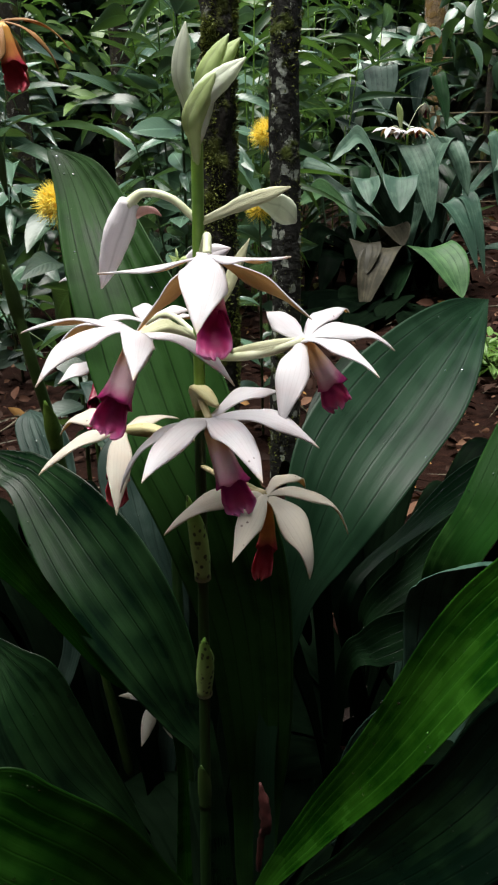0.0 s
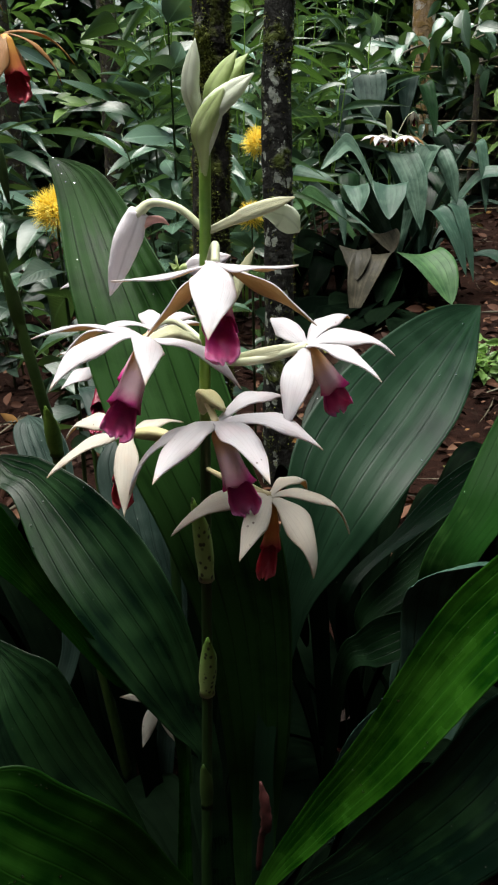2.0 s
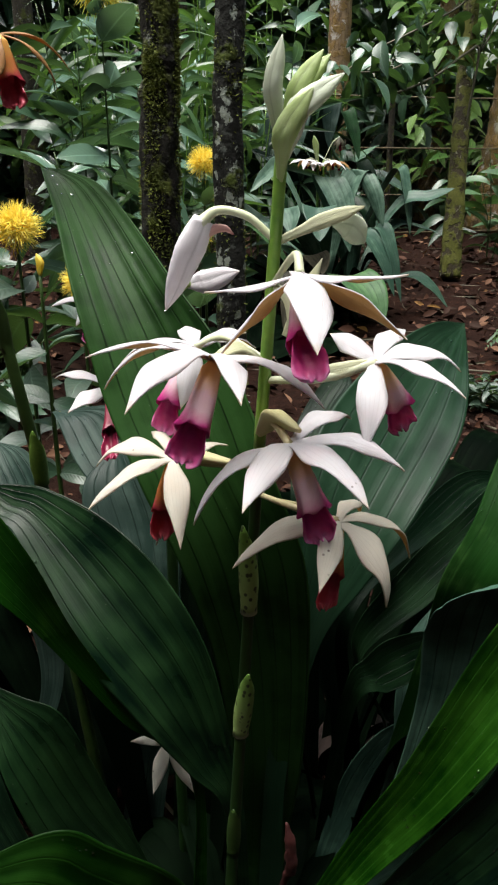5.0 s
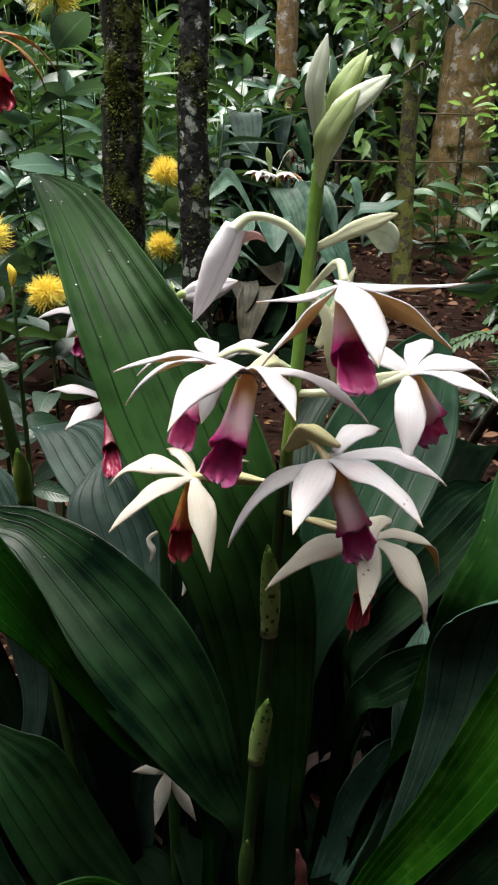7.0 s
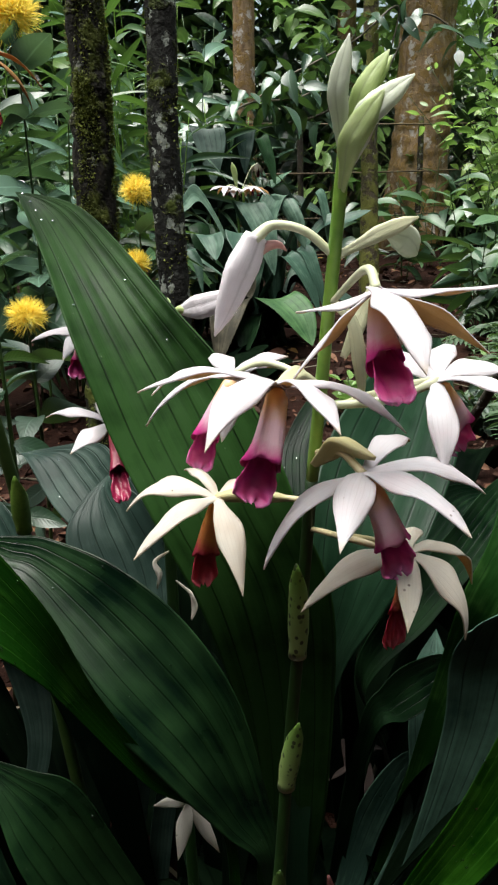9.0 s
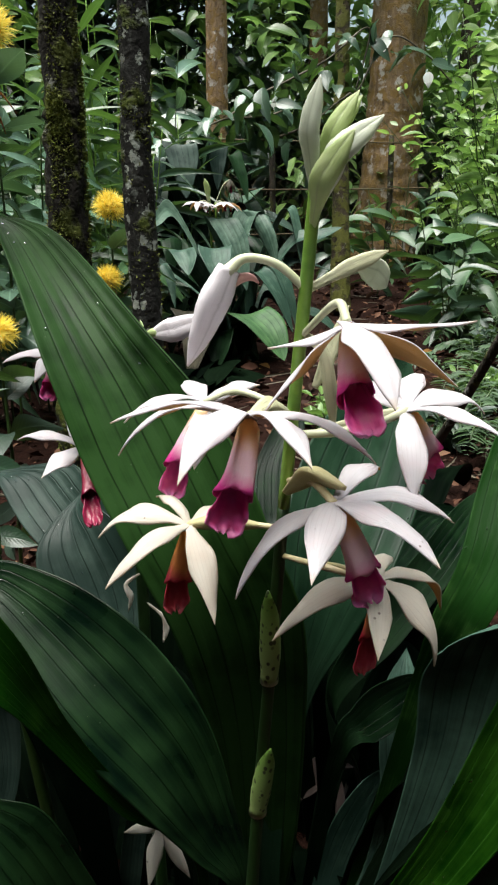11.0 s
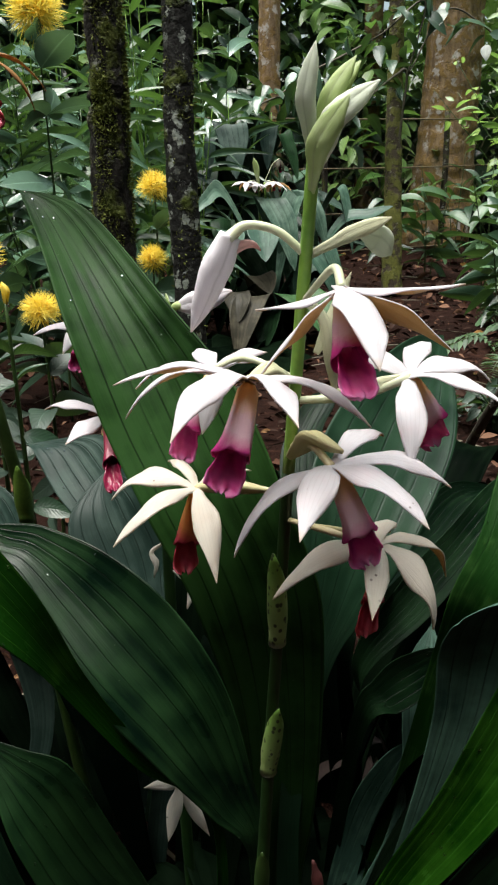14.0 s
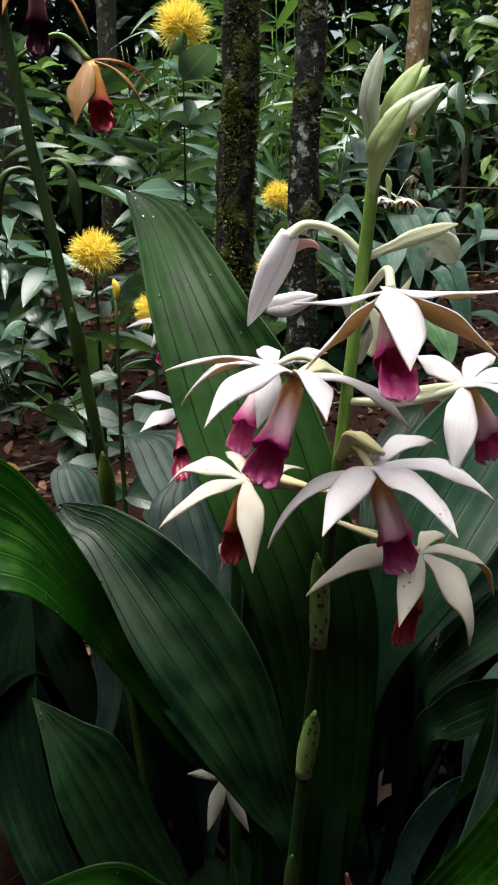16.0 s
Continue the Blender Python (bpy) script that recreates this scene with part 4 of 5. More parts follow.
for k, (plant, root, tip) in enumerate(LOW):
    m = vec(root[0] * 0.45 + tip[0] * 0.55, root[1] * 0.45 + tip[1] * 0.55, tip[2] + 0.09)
    arching_leaf(plant, (*root, -0.01), m, tip, 0.09, M_LEAF_SHADE_FILL, 200 + k)

arching_leaf(neighbour, (0.18, 0.36, 0.03), (0.22, 0.37, 0.07), (0.31, 0.40, 0.04), 0.05, M_DRY_BROWN, 411)
arching_leaf(neighbour, (0.24, 0.30, 0.03), (0.25, 0.36, 0.06), (0.24, 0.43, 0.03), 0.04, M_DRY_BROWN, 412)

# near-black leaves that lie low and put shade into colour under the clump
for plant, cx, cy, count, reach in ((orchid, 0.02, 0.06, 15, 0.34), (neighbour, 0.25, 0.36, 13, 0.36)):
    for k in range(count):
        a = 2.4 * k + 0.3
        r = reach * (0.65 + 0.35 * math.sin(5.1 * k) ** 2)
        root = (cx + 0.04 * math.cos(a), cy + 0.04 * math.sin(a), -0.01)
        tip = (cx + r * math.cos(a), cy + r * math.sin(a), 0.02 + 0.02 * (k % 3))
        arching_leaf(plant, root, vec(cx + 0.55 * r * math.cos(a), cy + 0.55 * r * math.sin(a), 0.07 + 0.015 * (k % 4)), tip, 0.10, M_LEAF_SHADE_FILL, 300 + k)

# flowers on the stalk
flower(orchid, stem_at(0.764), (0.0128, -0.062, 0.7835), (0.0120, -0.0740, 0.7765),
       [((0.004, -0.1265, 0.7535), 1.32, (0, -1, 0.75), 0.12), ((-0.036, -0.1015, 0.7752), 0.62, (0, 0.1, 1), -0.035), ((0.0445, -0.1165, 0.7817), 0.62, (0, 0.1, 1), -0.035), ((-0.024, -0.068, 0.7392), 0.72, (-0.5, 0.75, 0.6), 0.04), ((0.0585, -0.090, 0.748), 0.72, (0.6, 0.65, 0.6), 0.07)],
       (0.0135, -0.094, 0.7288), (0, 0.005, 0.001), seed=1, size=1.08)
flower(orchid, stem_at(0.722), (-0.006, -0.036, 0.732), (-0.0245, -0.0505, 0.7325),
       [((-0.085, -0.040, 0.7335), 0.80, (0, 0.1, 1), 0.13), ((-0.071, -0.092, 0.7217), 1.12, (-0.3, -0.3, 1), 0.22), ((-0.0253, -0.115, 0.7298), 1.0, (0.2, -0.6, 1), 0.14), ((0.0208, -0.085, 0.7147), 0.74, (0.25, 0.0, 1), 0.17), ((-0.0765, -0.010, 0.7075), 0.8, (-0.2, 0.2, 1), 0.22)],
       (-0.0450, -0.0640, 0.6825), (-0.001, -0.007, 0.0), seed=2, size=1.16, bract=0.0048)
flower(orchid, stem_at(0.724), (-0.008, 0.004, 0.729), (-0.022, 0.022, 0.720),
       [((-0.064, 0.034, 0.710), 0.8, (0, 0.1, 1), 0.2), ((0.004, 0.008, 0.730), 0.7, (-0.2, -0.5, 0.8), 0.15), ((-0.024, 0.053, 0.724), 0.8, (-0.2, -0.5, 0.8), 0.15), ((-0.034, 0.008, 0.688), 0.9, (0, -1, 0.4), 0.1), ((0.016, 0.034, 0.714), 0.7, (0, 0.1, 1), 0.15)],
       (-0.0437, 0.026, 0.6660), (-0.004, -0.004, 0), seed=3, size=0.95)
flower(orchid, stem_at(0.712), (0.034, -0.043, 0.716), (0.0635, -0.0455, 0.7235),
       [((0.0985, -0.002, 0.7265), 0.85, (0, -0.05, 1), 0.16), ((0.1145, -0.043, 0.7145), 0.88, (0, -0.1, 1), 0.21), ((0.0945, -0.086, 0.7147), 0.76, (0.1, -0.15, 1), 0.15), ((0.0463, -0.0825, 0.690), 1.0, (-0.3, -1, 0.5), 0.12), ((0.048, -0.018, 0.733), 0.85, (-0.4, -0.5, 1), 0.12)],
       (0.0862, -0.0355, 0.6800), (0.003, -0.003, 0.0), seed=4, thick=0.0026, bract=0.0044, size=1.05)
f4 = flower(orchid, stem_at(0.686), (0.0062, -0.054, 0.6965), (0.0098, -0.0715, 0.691),
       [((-0.0385, -0.0705, 0.652), 0.80, (-0.5, -0.15, 1), 0.22), ((-0.0242, -0.117, 0.680), 1.05, (-0.3, -0.5, 1), 0.15), ((0.0304, -0.125, 0.6799), 1.20, (0.2, -0.55, 1), 0.17), ((0.063, -0.0892, 0.6793), 0.90, (0.3, -0.1, 1), 0.19), ((0.0535, -0.039, 0.6895), 0.85, (0.2, 0.1, 1), 0.18)],
       (0.0258, -0.080, 0.6397), (0.0, -0.007, 0.0), seed=5, size=1.12, pedicel=M_PEDICEL_TAN, thick=0.0019)
bud(f4, (0.0045, -0.028, 0.681), (0.0065, -0.054, 0.7005), (0.0140, -0.0735, 0.6990), 0.0056, M_BRACT_TAN, "bract", "tan-green hooded bract", (0.35, 0.85, 1.0, 0.75, 0.25), 0.7, 91)
flower(orchid, stem_at(0.64), (0.020, -0.050, 0.644), (0.0395, -0.0655, 0.6415),
       [((-0.0167, -0.064, 0.6193), 0.86, (-0.2, -0.25, 1), 0.20), ((0.0178, -0.1035, 0.624), 0.8, (-0.3, -0.9, 0.7), 0.10), ((0.0602, -0.0885, 0.600), 1.05, (0.5, -0.5, 0.8), 0.24), ((0.0895, -0.0522, 0.6047), 0.80, (0.4, 0.0, 1), 0.22), ((0.069, -0.024, 0.622), 0.7, (0.2, 0.2, 1), 0.18)],
       (0.0363, -0.0577, 0.5804), (0.003, 0.002, 0.0), white=M_CREAM, lipmat=M_LIP_OLD, pedicel=M_PEDICEL_TAN, seed=6, size=0.74, bract=0.0030)
flower(orchid, stem_at(0.657), (-0.020, -0.010, 0.660), (-0.0415, -0.003, 0.660),
       [((-0.0838, 0.029, 0.6455), 0.88, (-0.2, 0.0, 1), 0.24), ((-0.0904, -0.0212, 0.642), 0.82, (-0.2, -0.3, 1), 0.16), ((-0.0451, -0.052, 0.629), 0.88, (0, -1, 0.5), 0.13), ((-0.0075, 0.006, 0.6615), 0.75, (0.2, 0.0, 1), 0.14), ((-0.050, 0.030, 0.664), 0.65, (0, 0.3, 1), 0.2)],
       (-0.0495, 0.004, 0.6045), (-0.002, 0.0, 0.0), white=M_CREAM, lipmat=M_LIP_OLD, pedicel=M_PEDICEL_TAN, seed=7, size=0.90, bract=0.0045)

# buds at the top
P5 = (0.45, 0.85, 1.0, 0.78, 0.05)
bud(orchid, (0.0100, -0.0435, 0.832), (0.0050, -0.049, 0.856), (0.0078, -0.052, 0.8765), 0.0043, M_BUD, "bud", "", P5, 0.8, 1)
bud(orchid, (0.0110, -0.047, 0.826), (0.0155, -0.056, 0.846), (0.0342, -0.060, 0.8612), 0.0055, M_BUD, "bud", "", P5, 0.8, 2)
bud(orchid, (0.0115, -0.044, 0.834), (0.0165, -0.049, 0.855), (0.0275, -0.050, 0.8715), 0.0044, M_BUD_GREEN, "bud", "", P5, 0.75, 3)
bud(orchid, (0.0120, -0.042, 0.836), (0.022, -0.041, 0.857), (0.0335, -0.042, 0.8705), 0.0045, M_BUD_GREEN, "bud", "", P5, 0.8, 4)
bud(orchid, stem_at(0.812), (0.0098, -0.053, 0.836), (0.0200, -0.0605, 0.8555), 0.0054, M_BUD_GREEN, "bract", "yellow-green bract wrapped round the buds", (0.20, 0.60, 1.0, 0.86, 0.06), 0.85, 5)
droop = hung("bud", pipe("bud", [(0.0095, -0.0365, 0.7875), (-0.003, -0.032, 0.7985), (-0.017, -0.028, 0.8015), (-0.026, -0.027, 0.7955)], (0.0021, 0.0021, 0.0023, 0.0034), M_PEDICEL, 10, 22), orchid, "drooping pale pink bud")
bud(droop, (-0.0252, -0.0265, 0.7975), (-0.034, -0.024, 0.779), (-0.0442, -0.0195, 0.7512), 0.0072, M_BUD_PINK, "bud_body", "", (0.72, 1.0, 0.98, 0.66, 0.06), 0.8, 6)
hung("spur", pipe("spur", [(-0.0240, -0.0262, 0.7905), (-0.0180, -0.0264, 0.7925), (-0.0127, -0.0252, 0.7922), (-0.0089, -0.0246, 0.7893)], (0.0034, 0.0024, 0.0016, 0.0004), M_SPUR, 10, 16, flat=0.8), droop, "pinkish spur")
bud(orchid, (0.0160, -0.036, 0.738), (0.0245, -0.035, 0.7527), (0.0371, -0.030, 0.7768), 0.0036, M_BRACT, "bract", "small pointed pale green bract", P5, 0.6, 12)
bractr = bud(orchid, (0.0120, -0.037, 0.787), (0.034, -0.033, 0.7950), (0.0595, -0.028, 0.802), 0.0038, M_BRACT, "bract", "slim yellow-green bract", (0.5, 0.7, 1.0, 0.85, 0.10), 0.7, 7)
bud(bractr, (0.042, -0.028, 0.796), (0.053, -0.024, 0.7915), (0.0635, -0.021, 0.783), 0.0068, M_BUD, "bud_body", "", (0.35, 0.7, 1.0, 0.85, 0.12), 0.7, 8)
hung("bract", pipe("bract", [stem_at(0.766), (0.0150, -0.046, 0.758), (0.0190, -0.047, 0.738), (0.0262, -0.038, 0.7140)], (0.0020, 0.0030, 0.0036, 0.0008), M_BRACT, 12, 20, flat=0.6), orchid, "hanging pale green bract")

# a second stalk of the same clump behind, with its own flowers
STEM2 = [(-0.02, 0.20, 0.0), (-0.02, 0.22, 0.35), (-0.012, 0.245, 0.62), (0.0, 0.25, 0.715)]
back_orchid = thing("orchid_plant", "orchid stalk with white flowers half hidden behind a broad leaf", "orchid", place=(-0.02, 0.20, 0))
o2 = (-0.02, 0.20, 0)
hung("flower_stalk", pipe("flower_stalk", [vec(*p) - vec(*o2) for p in STEM2], (0.006, 0.0055, 0.005, 0.004), M_STALK_LOW, 10, 40), back_orchid)
flower(back_orchid, (-0.012, 0.235, 0.63), (-0.04, 0.20, 0.655), (-0.068, 0.172, 0.652), [((-0.110, 0.211, 0.650), 0.9), ((-0.101, 0.150, 0.641), 0.9, (-0.3, -0.5, 1), 0.1), ((-0.062, 0.135, 0.640), 0.95), ((-0.03, 0.17, 0.645), 0.8), ((-0.07, 0.21, 0.660), 0.8)], (-0.074, 0.115, 0.612), (0, -0.004, 0), seed=8, origin=o2, lipmat=M_LIP_WINE, size=0.8)
flower(back_orchid, (-0.012, 0.24, 0.66), (-0.04, 0.26, 0.70), (-0.07, 0.27, 0.70), [((-0.11, 0.285, 0.695), 0.8), ((-0.09, 0.25, 0.685), 0.8), ((-0.06, 0.24, 0.68), 0.8)], (-0.08, 0.26, 0.665), seed=9, origin=o2)
sbk = hung("bud", pipe("bud", [vec(0.0, 0.25, 0.71) - vec(*o2), vec(0.006, 0.245, 0.718) - vec(*o2), vec(0.012, 0.242, 0.718) - vec(*o2)], (0.002, 0.0035, 0.004), M_BUD_GREEN, 10, 12), back_orchid, "white bud with green tip")
bud(sbk, vec(0.008, 0.246, 0.717) - vec(*o2), vec(0.024, 0.23, 0.722) - vec(*o2), vec(0.0455, 0.211, 0.733) - vec(*o2), 0.0095, M_BUD_PINK, "bud_body", seed=9)
for turn in (-0.9, 0.2, 1.3):
    petal(sbk, vec(0.002, 0.250, 0.714) - vec(*o2), vec(-0.008 + 0.006 * abs(turn), 0.244 + 0.008 * turn, 0.722 + 0.004 * turn) - vec(*o2), 0.006, unit(vec(-1, 0, 0.5)), M_BUD_GREEN, M_BUD_GREEN, 0.1, 0.5, 5, "sepal", "small pointed green sepal")
for key, base in {"G1": (-0.08, 0.32), "G2": (-0.06, 0.26), "G3": (-0.25, 0.3), "L4b": (-0.15, 0.12)}.items():
    broad_leaf(back_orchid, key, base, M_LEAF_GREY if key[0] == "G" else M_LEAF_LOW)
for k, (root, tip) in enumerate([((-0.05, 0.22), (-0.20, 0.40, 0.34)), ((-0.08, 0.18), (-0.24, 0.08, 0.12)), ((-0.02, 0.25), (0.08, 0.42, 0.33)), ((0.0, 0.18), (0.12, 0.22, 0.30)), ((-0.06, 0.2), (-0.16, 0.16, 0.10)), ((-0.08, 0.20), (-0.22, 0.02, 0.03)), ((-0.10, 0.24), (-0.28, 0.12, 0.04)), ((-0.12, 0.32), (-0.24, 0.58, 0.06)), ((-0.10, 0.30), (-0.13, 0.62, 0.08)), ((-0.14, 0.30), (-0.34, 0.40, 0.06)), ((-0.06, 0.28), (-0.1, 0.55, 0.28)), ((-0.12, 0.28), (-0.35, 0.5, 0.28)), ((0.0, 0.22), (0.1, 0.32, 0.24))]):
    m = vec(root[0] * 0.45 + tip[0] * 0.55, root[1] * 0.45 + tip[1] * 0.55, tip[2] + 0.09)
    arching_leaf(back_orchid, (*root, -0.01), m, tip, 0.085, M_LEAF_SHADE_FILL, 230 + k)
arching_leaf(back_orchid, (-0.12, 0.22, -0.01), (-0.225, 0.25, 0.40), (-0.31, 0.20, 0.28), 0.13, M_LEAF_SHADE_FILL, 250, 0.3, 0.4)
arching_leaf(back_orchid, (-0.13, 0.24, -0.01), (-0.26, 0.30, 0.30), (-0.36, 0.26, 0.16), 0.13, M_LEAF_SHADE_FILL, 251, 0.3, 0.4)
# a shrivelled red bud at the foot of the stalk
hung("withered_bud", pipe("withered_bud", [(0.040, 0.035, 0.20), (0.043, 0.028, 0.25), (0.046, 0.022, 0.272), (0.0455, 0.021, 0.300), (0.042, 0.0235, 0.322)], (0.0022, 0.003, 0.0045, 0.0042, 0.0012), M_WITHERED, 12, 26, 0.6, 4, 0.7), orchid, "shrivelled reddish brown bud")
# the faded flower low down
flower(back_orchid, (-0.02, 0.21, 0.30), (-0.035, 0.15, 0.39), (-0.044, 0.102, 0.352), [((-0.0585, 0.0872, 0.3125), 0.74, (0, -1, 0.3), 0.05), ((-0.0235, 0.0930, 0.3000), 0.62, (0, -1, 0.3), 0.05), ((-0.0737, 0.0891, 0.3698), 0.6, (0, -0.4, 1), 0.08), ((-0.0870, 0.0860, 0.4140), 0.6)], (-0.04, 0.12, 0.345), white=M_CREAM, inside=M_CREAM, lipmat=M_LIP_OLD, seed=11, origin=o2, size=0.5)

for top, low in (((-0.033, 0.224, 0.503), (-0.034, 0.217, 0.480)), ((-0.006, 0.210, 0.473), (-0.008, 0.203, 0.450))):
    b = vec(*top) - vec(*o2)
    e = vec(*low) - vec(*o2)
    hung("withered_petal", pipe("withered_petal", [vec(0.004, 0.030, top[2] + 0.006), b, b * 0.5 + e * 0.5 + vec(0.003, 0, 0), e], (0.0006, 0.0026, 0.0040, 0.0006), M_CREAM, 10, 18, 0.4, 5, 0.4), back_orchid, "dry curled pale petal")

# a third orchid whose stalk rises beside the clump
o3 = (-0.10, 0.33, 0.0)
side_orchid = thing("orchid_plant", "leaning dark green orchid stalk with fading orange flowers", "orchid", place=o3)
STEM3 = [(-0.10, 0.33, 0.0), (-0.125, 0.315, 0.30), (-0.137, 0.305, 0.519), (-0.145, 0.292, 0.60), (-0.165, 0.285, 0.74), (-0.188, 0.285, 0.88), (-0.200, 0.29, 0.97), (-0.204, 0.29, 1.04)]
hung("flower_stalk", pipe("flower_stalk", [vec(*p) - vec(*o3) for p in STEM3], (0.0068, 0.0064, 0.0060, 0.0056, 0.0050, 0.0045, 0.004, 0.0032), M_STALK_DARK, 12, 60, 0.05), side_orchid)


def stem3(z):
    for a, b in zip(STEM3, STEM3[1:]):
        if a[2] <= z <= b[2]:
            f = (z - a[2]) / (b[2] - a[2])
            return vec(*a) * (1 - f) + vec(*b) * f - vec(*o3)


sheath(side_orchid, stem3, 0.515, 0.578, 0.0074, (0.006, -0.006, 0), M_SHEATH_PLAIN)
sheath(side_orchid, stem3, 0.655, 0.715, 0.0060, (0.005, -0.006, 0), M_STALK_DARK)
flower(side_orchid, vec(*o3) + stem3(0.91), (-0.156, 0.285, 0.929), (-0.131, 0.275, 0.910), [((-0.143, 0.250, 0.862), 1.3, (-0.5, -1, 0.4), 0.10), ((-0.091, 0.285, 0.873), 0.6, (0.3, -0.3, 1), 0.2), ((-0.080, 0.300, 0.888), 0.45, (0.3, 0.2, 1), 0.2), ((-0.119, 0.30, 0.865), 0.9, (0.8, -0.2, 0.6), 0.1)], (-0.122, 0.272, 0.856), white=M_CREAM_OLD, lipmat=M_LIP_OLD, inside=M_OLD, pedicel=M_STALK, seed=12, origin=o3, size=1.25)
flower(side_orchid, vec(*o3) + stem3(0.965), (-0.186, 0.280, 0.980), (-0.168, 0.275, 0.972), [((-0.131, 0.275, 0.927), 0.85, (0.6, -0.2, 1), 0.12), ((-0.190, 0.245, 0.935), 0.8), ((-0.205, 0.285, 0.940), 0.8), ((-0.160, 0.250, 0.945), 0.7, (0, -1, 0.5), 0.1)], (-0.169, 0.272, 0.910), white=M_OLD, inside=M_OLD, lipmat=M_LIP_PLUM, seed=13, origin=o3, size=1.1)
hung("seed_pod", pipe("seed_pod", [stem3(0.83), stem3(0.83) + vec(0.015, 0, 0.006), stem3(0.83) + vec(0.027, -0.003, -0.002), stem3(0.83) + vec(0.030, -0.003, -0.022), stem3(0.83) + vec(0.033, -0.003, -0.055)], (0.0022, 0.0022, 0.0028, 0.0055, 0.0012), M_STALK_DARK, 10, 24), side_orchid, "hanging green seed pod")
hung("seed_pod", pipe("seed_pod", [stem3(0.825), stem3(0.825) + vec(-0.016, 0, 0.004), stem3(0.825) + vec(-0.03, -0.003, -0.008), stem3(0.825) + vec(-0.035, -0.003, -0.05)], (0.0022, 0.0022, 0.0035, 0.0012), M_STALK_DARK, 10, 20), side_orchid, "hanging green seed pod")


def drop_shape():
    v, f = [], []
    for i in range(5):
        a = math.pi / 2 * i / 4
        for j in range(8):
            b = 2 * math.pi * j / 8
            v.append((math.cos(a) * math.cos(b), math.sin(a) * 0.6, math.cos(a) * math.sin(b)))
    for i in range(4):
        for j in range(8):
            f.append((i * 8 + j, i * 8 + (j + 1) % 8, (i + 1) * 8 + (j + 1) % 8, (i + 1) * 8 + j))
    return np.array(v) * 0.0011, f, np.zeros((len(v), 2))


drops = merged("water_drops", drop_shape(), [facing(p + n * 0.0005, n, 0.0, k) for p, n, k in DROPS], [M_WATER])
tagged(new("water_drops", drops), "small clear water drops on the broad leaves", "water drops", kind="stuff")


# ---- orchid clump farther back ----
clump = thing("orchid_plant", "large clump of broad arching orchid leaves with white flowers", "orchid", place=(1.2, 3.15, 0))
CLUMP = [((0.95, 3.40, 0.703), (0.76, 3.25, 0.613), 0.090, M_LEAF_CLUMP, 1.2),
         ((0.68, 3.45, 0.587), (0.86, 3.30, 0.540), 0.060, M_LEAF_CLUMP, 1.0),
         ((0.76, 3.30, 0.479), (0.58, 3.15, 0.435), 0.095, M_LEAF_GREEN, 0.8),
         ((0.84, 3.20, 0.475), (0.84, 3.05, 0.288), 0.050, M_LEAF_CLUMP, 0.0),
         ((0.90, 3.10, 0.541), (0.87, 2.92, 0.450), 0.105, M_LEAF_CLUMP, 0.0),
         ((1.05, 3.08, 0.547), (1.00, 2.90, 0.418), 0.135, M_LEAF_CLUMP, 0.0),
         ((1.14, 3.25, 0.675), (1.20, 3.05, 0.347), 0.130, M_LEAF_CLUMP, 0.0),
         ((1.30, 3.30, 0.696), (1.39, 3.12, 0.450), 0.115, M_LEAF_CLUMP, 0.0),
         ((1.56, 3.40, 0.701), (1.58, 3.22, 0.395), 0.150, M_LEAF_CLUMP, 0.0),
         ((1.27, 3.10, 0.432), (1.40, 2.95, 0.145), 0.105, M_LEAF_CLUMP, 0.0),
         ((1.37, 3.15, 0.451), (1.45, 2.98, 0.110), 0.090, M_LEAF_CLUMP, 0.0),
         ((1.16, 2.95, 0.264), (1.25, 2.72, 0.068), 0.180, M_LEAF_GREEN, 0.0),
         ((0.88, 2.98, 0.285), (0.85, 2.85, 0.167), 0.120, M_DRY, 0.0),
         ((0.96, 2.95, 0.268), (0.82, 2.78, 0.010), 0.135, M_DRY, 0.0),
         ((1.06, 3.02, 0.173), (0.97, 2.86, 0.010), 0.120, M_LEAF_LOW, 0.0),
         ((1.01, 3.05, 0.339), (1.04, 2.95, 0.265), 0.110, M_DRY, 0.0),
         ((1.55, 3.30, 0.550), (1.79, 3.20, 0.620), 0.080, M_LEAF_CLUMP, 0.5),
         ((1.51, 3.30, 0.440), (1.74, 3.20, 0.400), 0.070, M_LEAF_CLUMP, 0.4),
         ((1.61, 3.30, 0.180), (1.82, 3.20, 0.020), 0.110, M_LEAF_CLUMP, 0.0),
         ((1.38, 3.50, 0.560), (1.44, 3.35, 0.400), 0.090, M_LEAF_LOW, 0.0),
         ((0.98, 3.50, 0.560), (0.92, 3.35, 0.420), 0.110, M_LEAF_LOW, 0.0),
         ((1.24, 3.45, 0.540), (1.28, 3.30, 0.380), 0.110, M_LEAF_LOW, 0.0)]
for k, (mid, tip, w, mat, tilt) in enumerate(CLUMP):
    root = vec(1.17 + 0.10 * math.sin(k * 2.4), 3.15 + 0.08 * math.cos(k * 2.4), -0.01)
    arching_leaf(clump, root, mid, tip, w * 1.2, mat, 40 + k, tilt, max(0.0, 0.8 - tilt))
for k in range(12):
    a = 0.52 * k
    arching_leaf(clump, (1.17 + 0.08 * math.cos(a), 3.16 + 0.08 * math.sin(a), -0.01), (1.17 + 0.17 * math.cos(a), 3.16 + 0.12 * math.sin(a), 0.16 + 0.05 * (k % 4)), (1.17 + 0.30 * math.cos(a), 3.16 + 0.22 * math.sin(a), 0.03 + 0.04 * (k % 4)), 0.10, M_LEAF_SHADE_FILL, 70 + k)
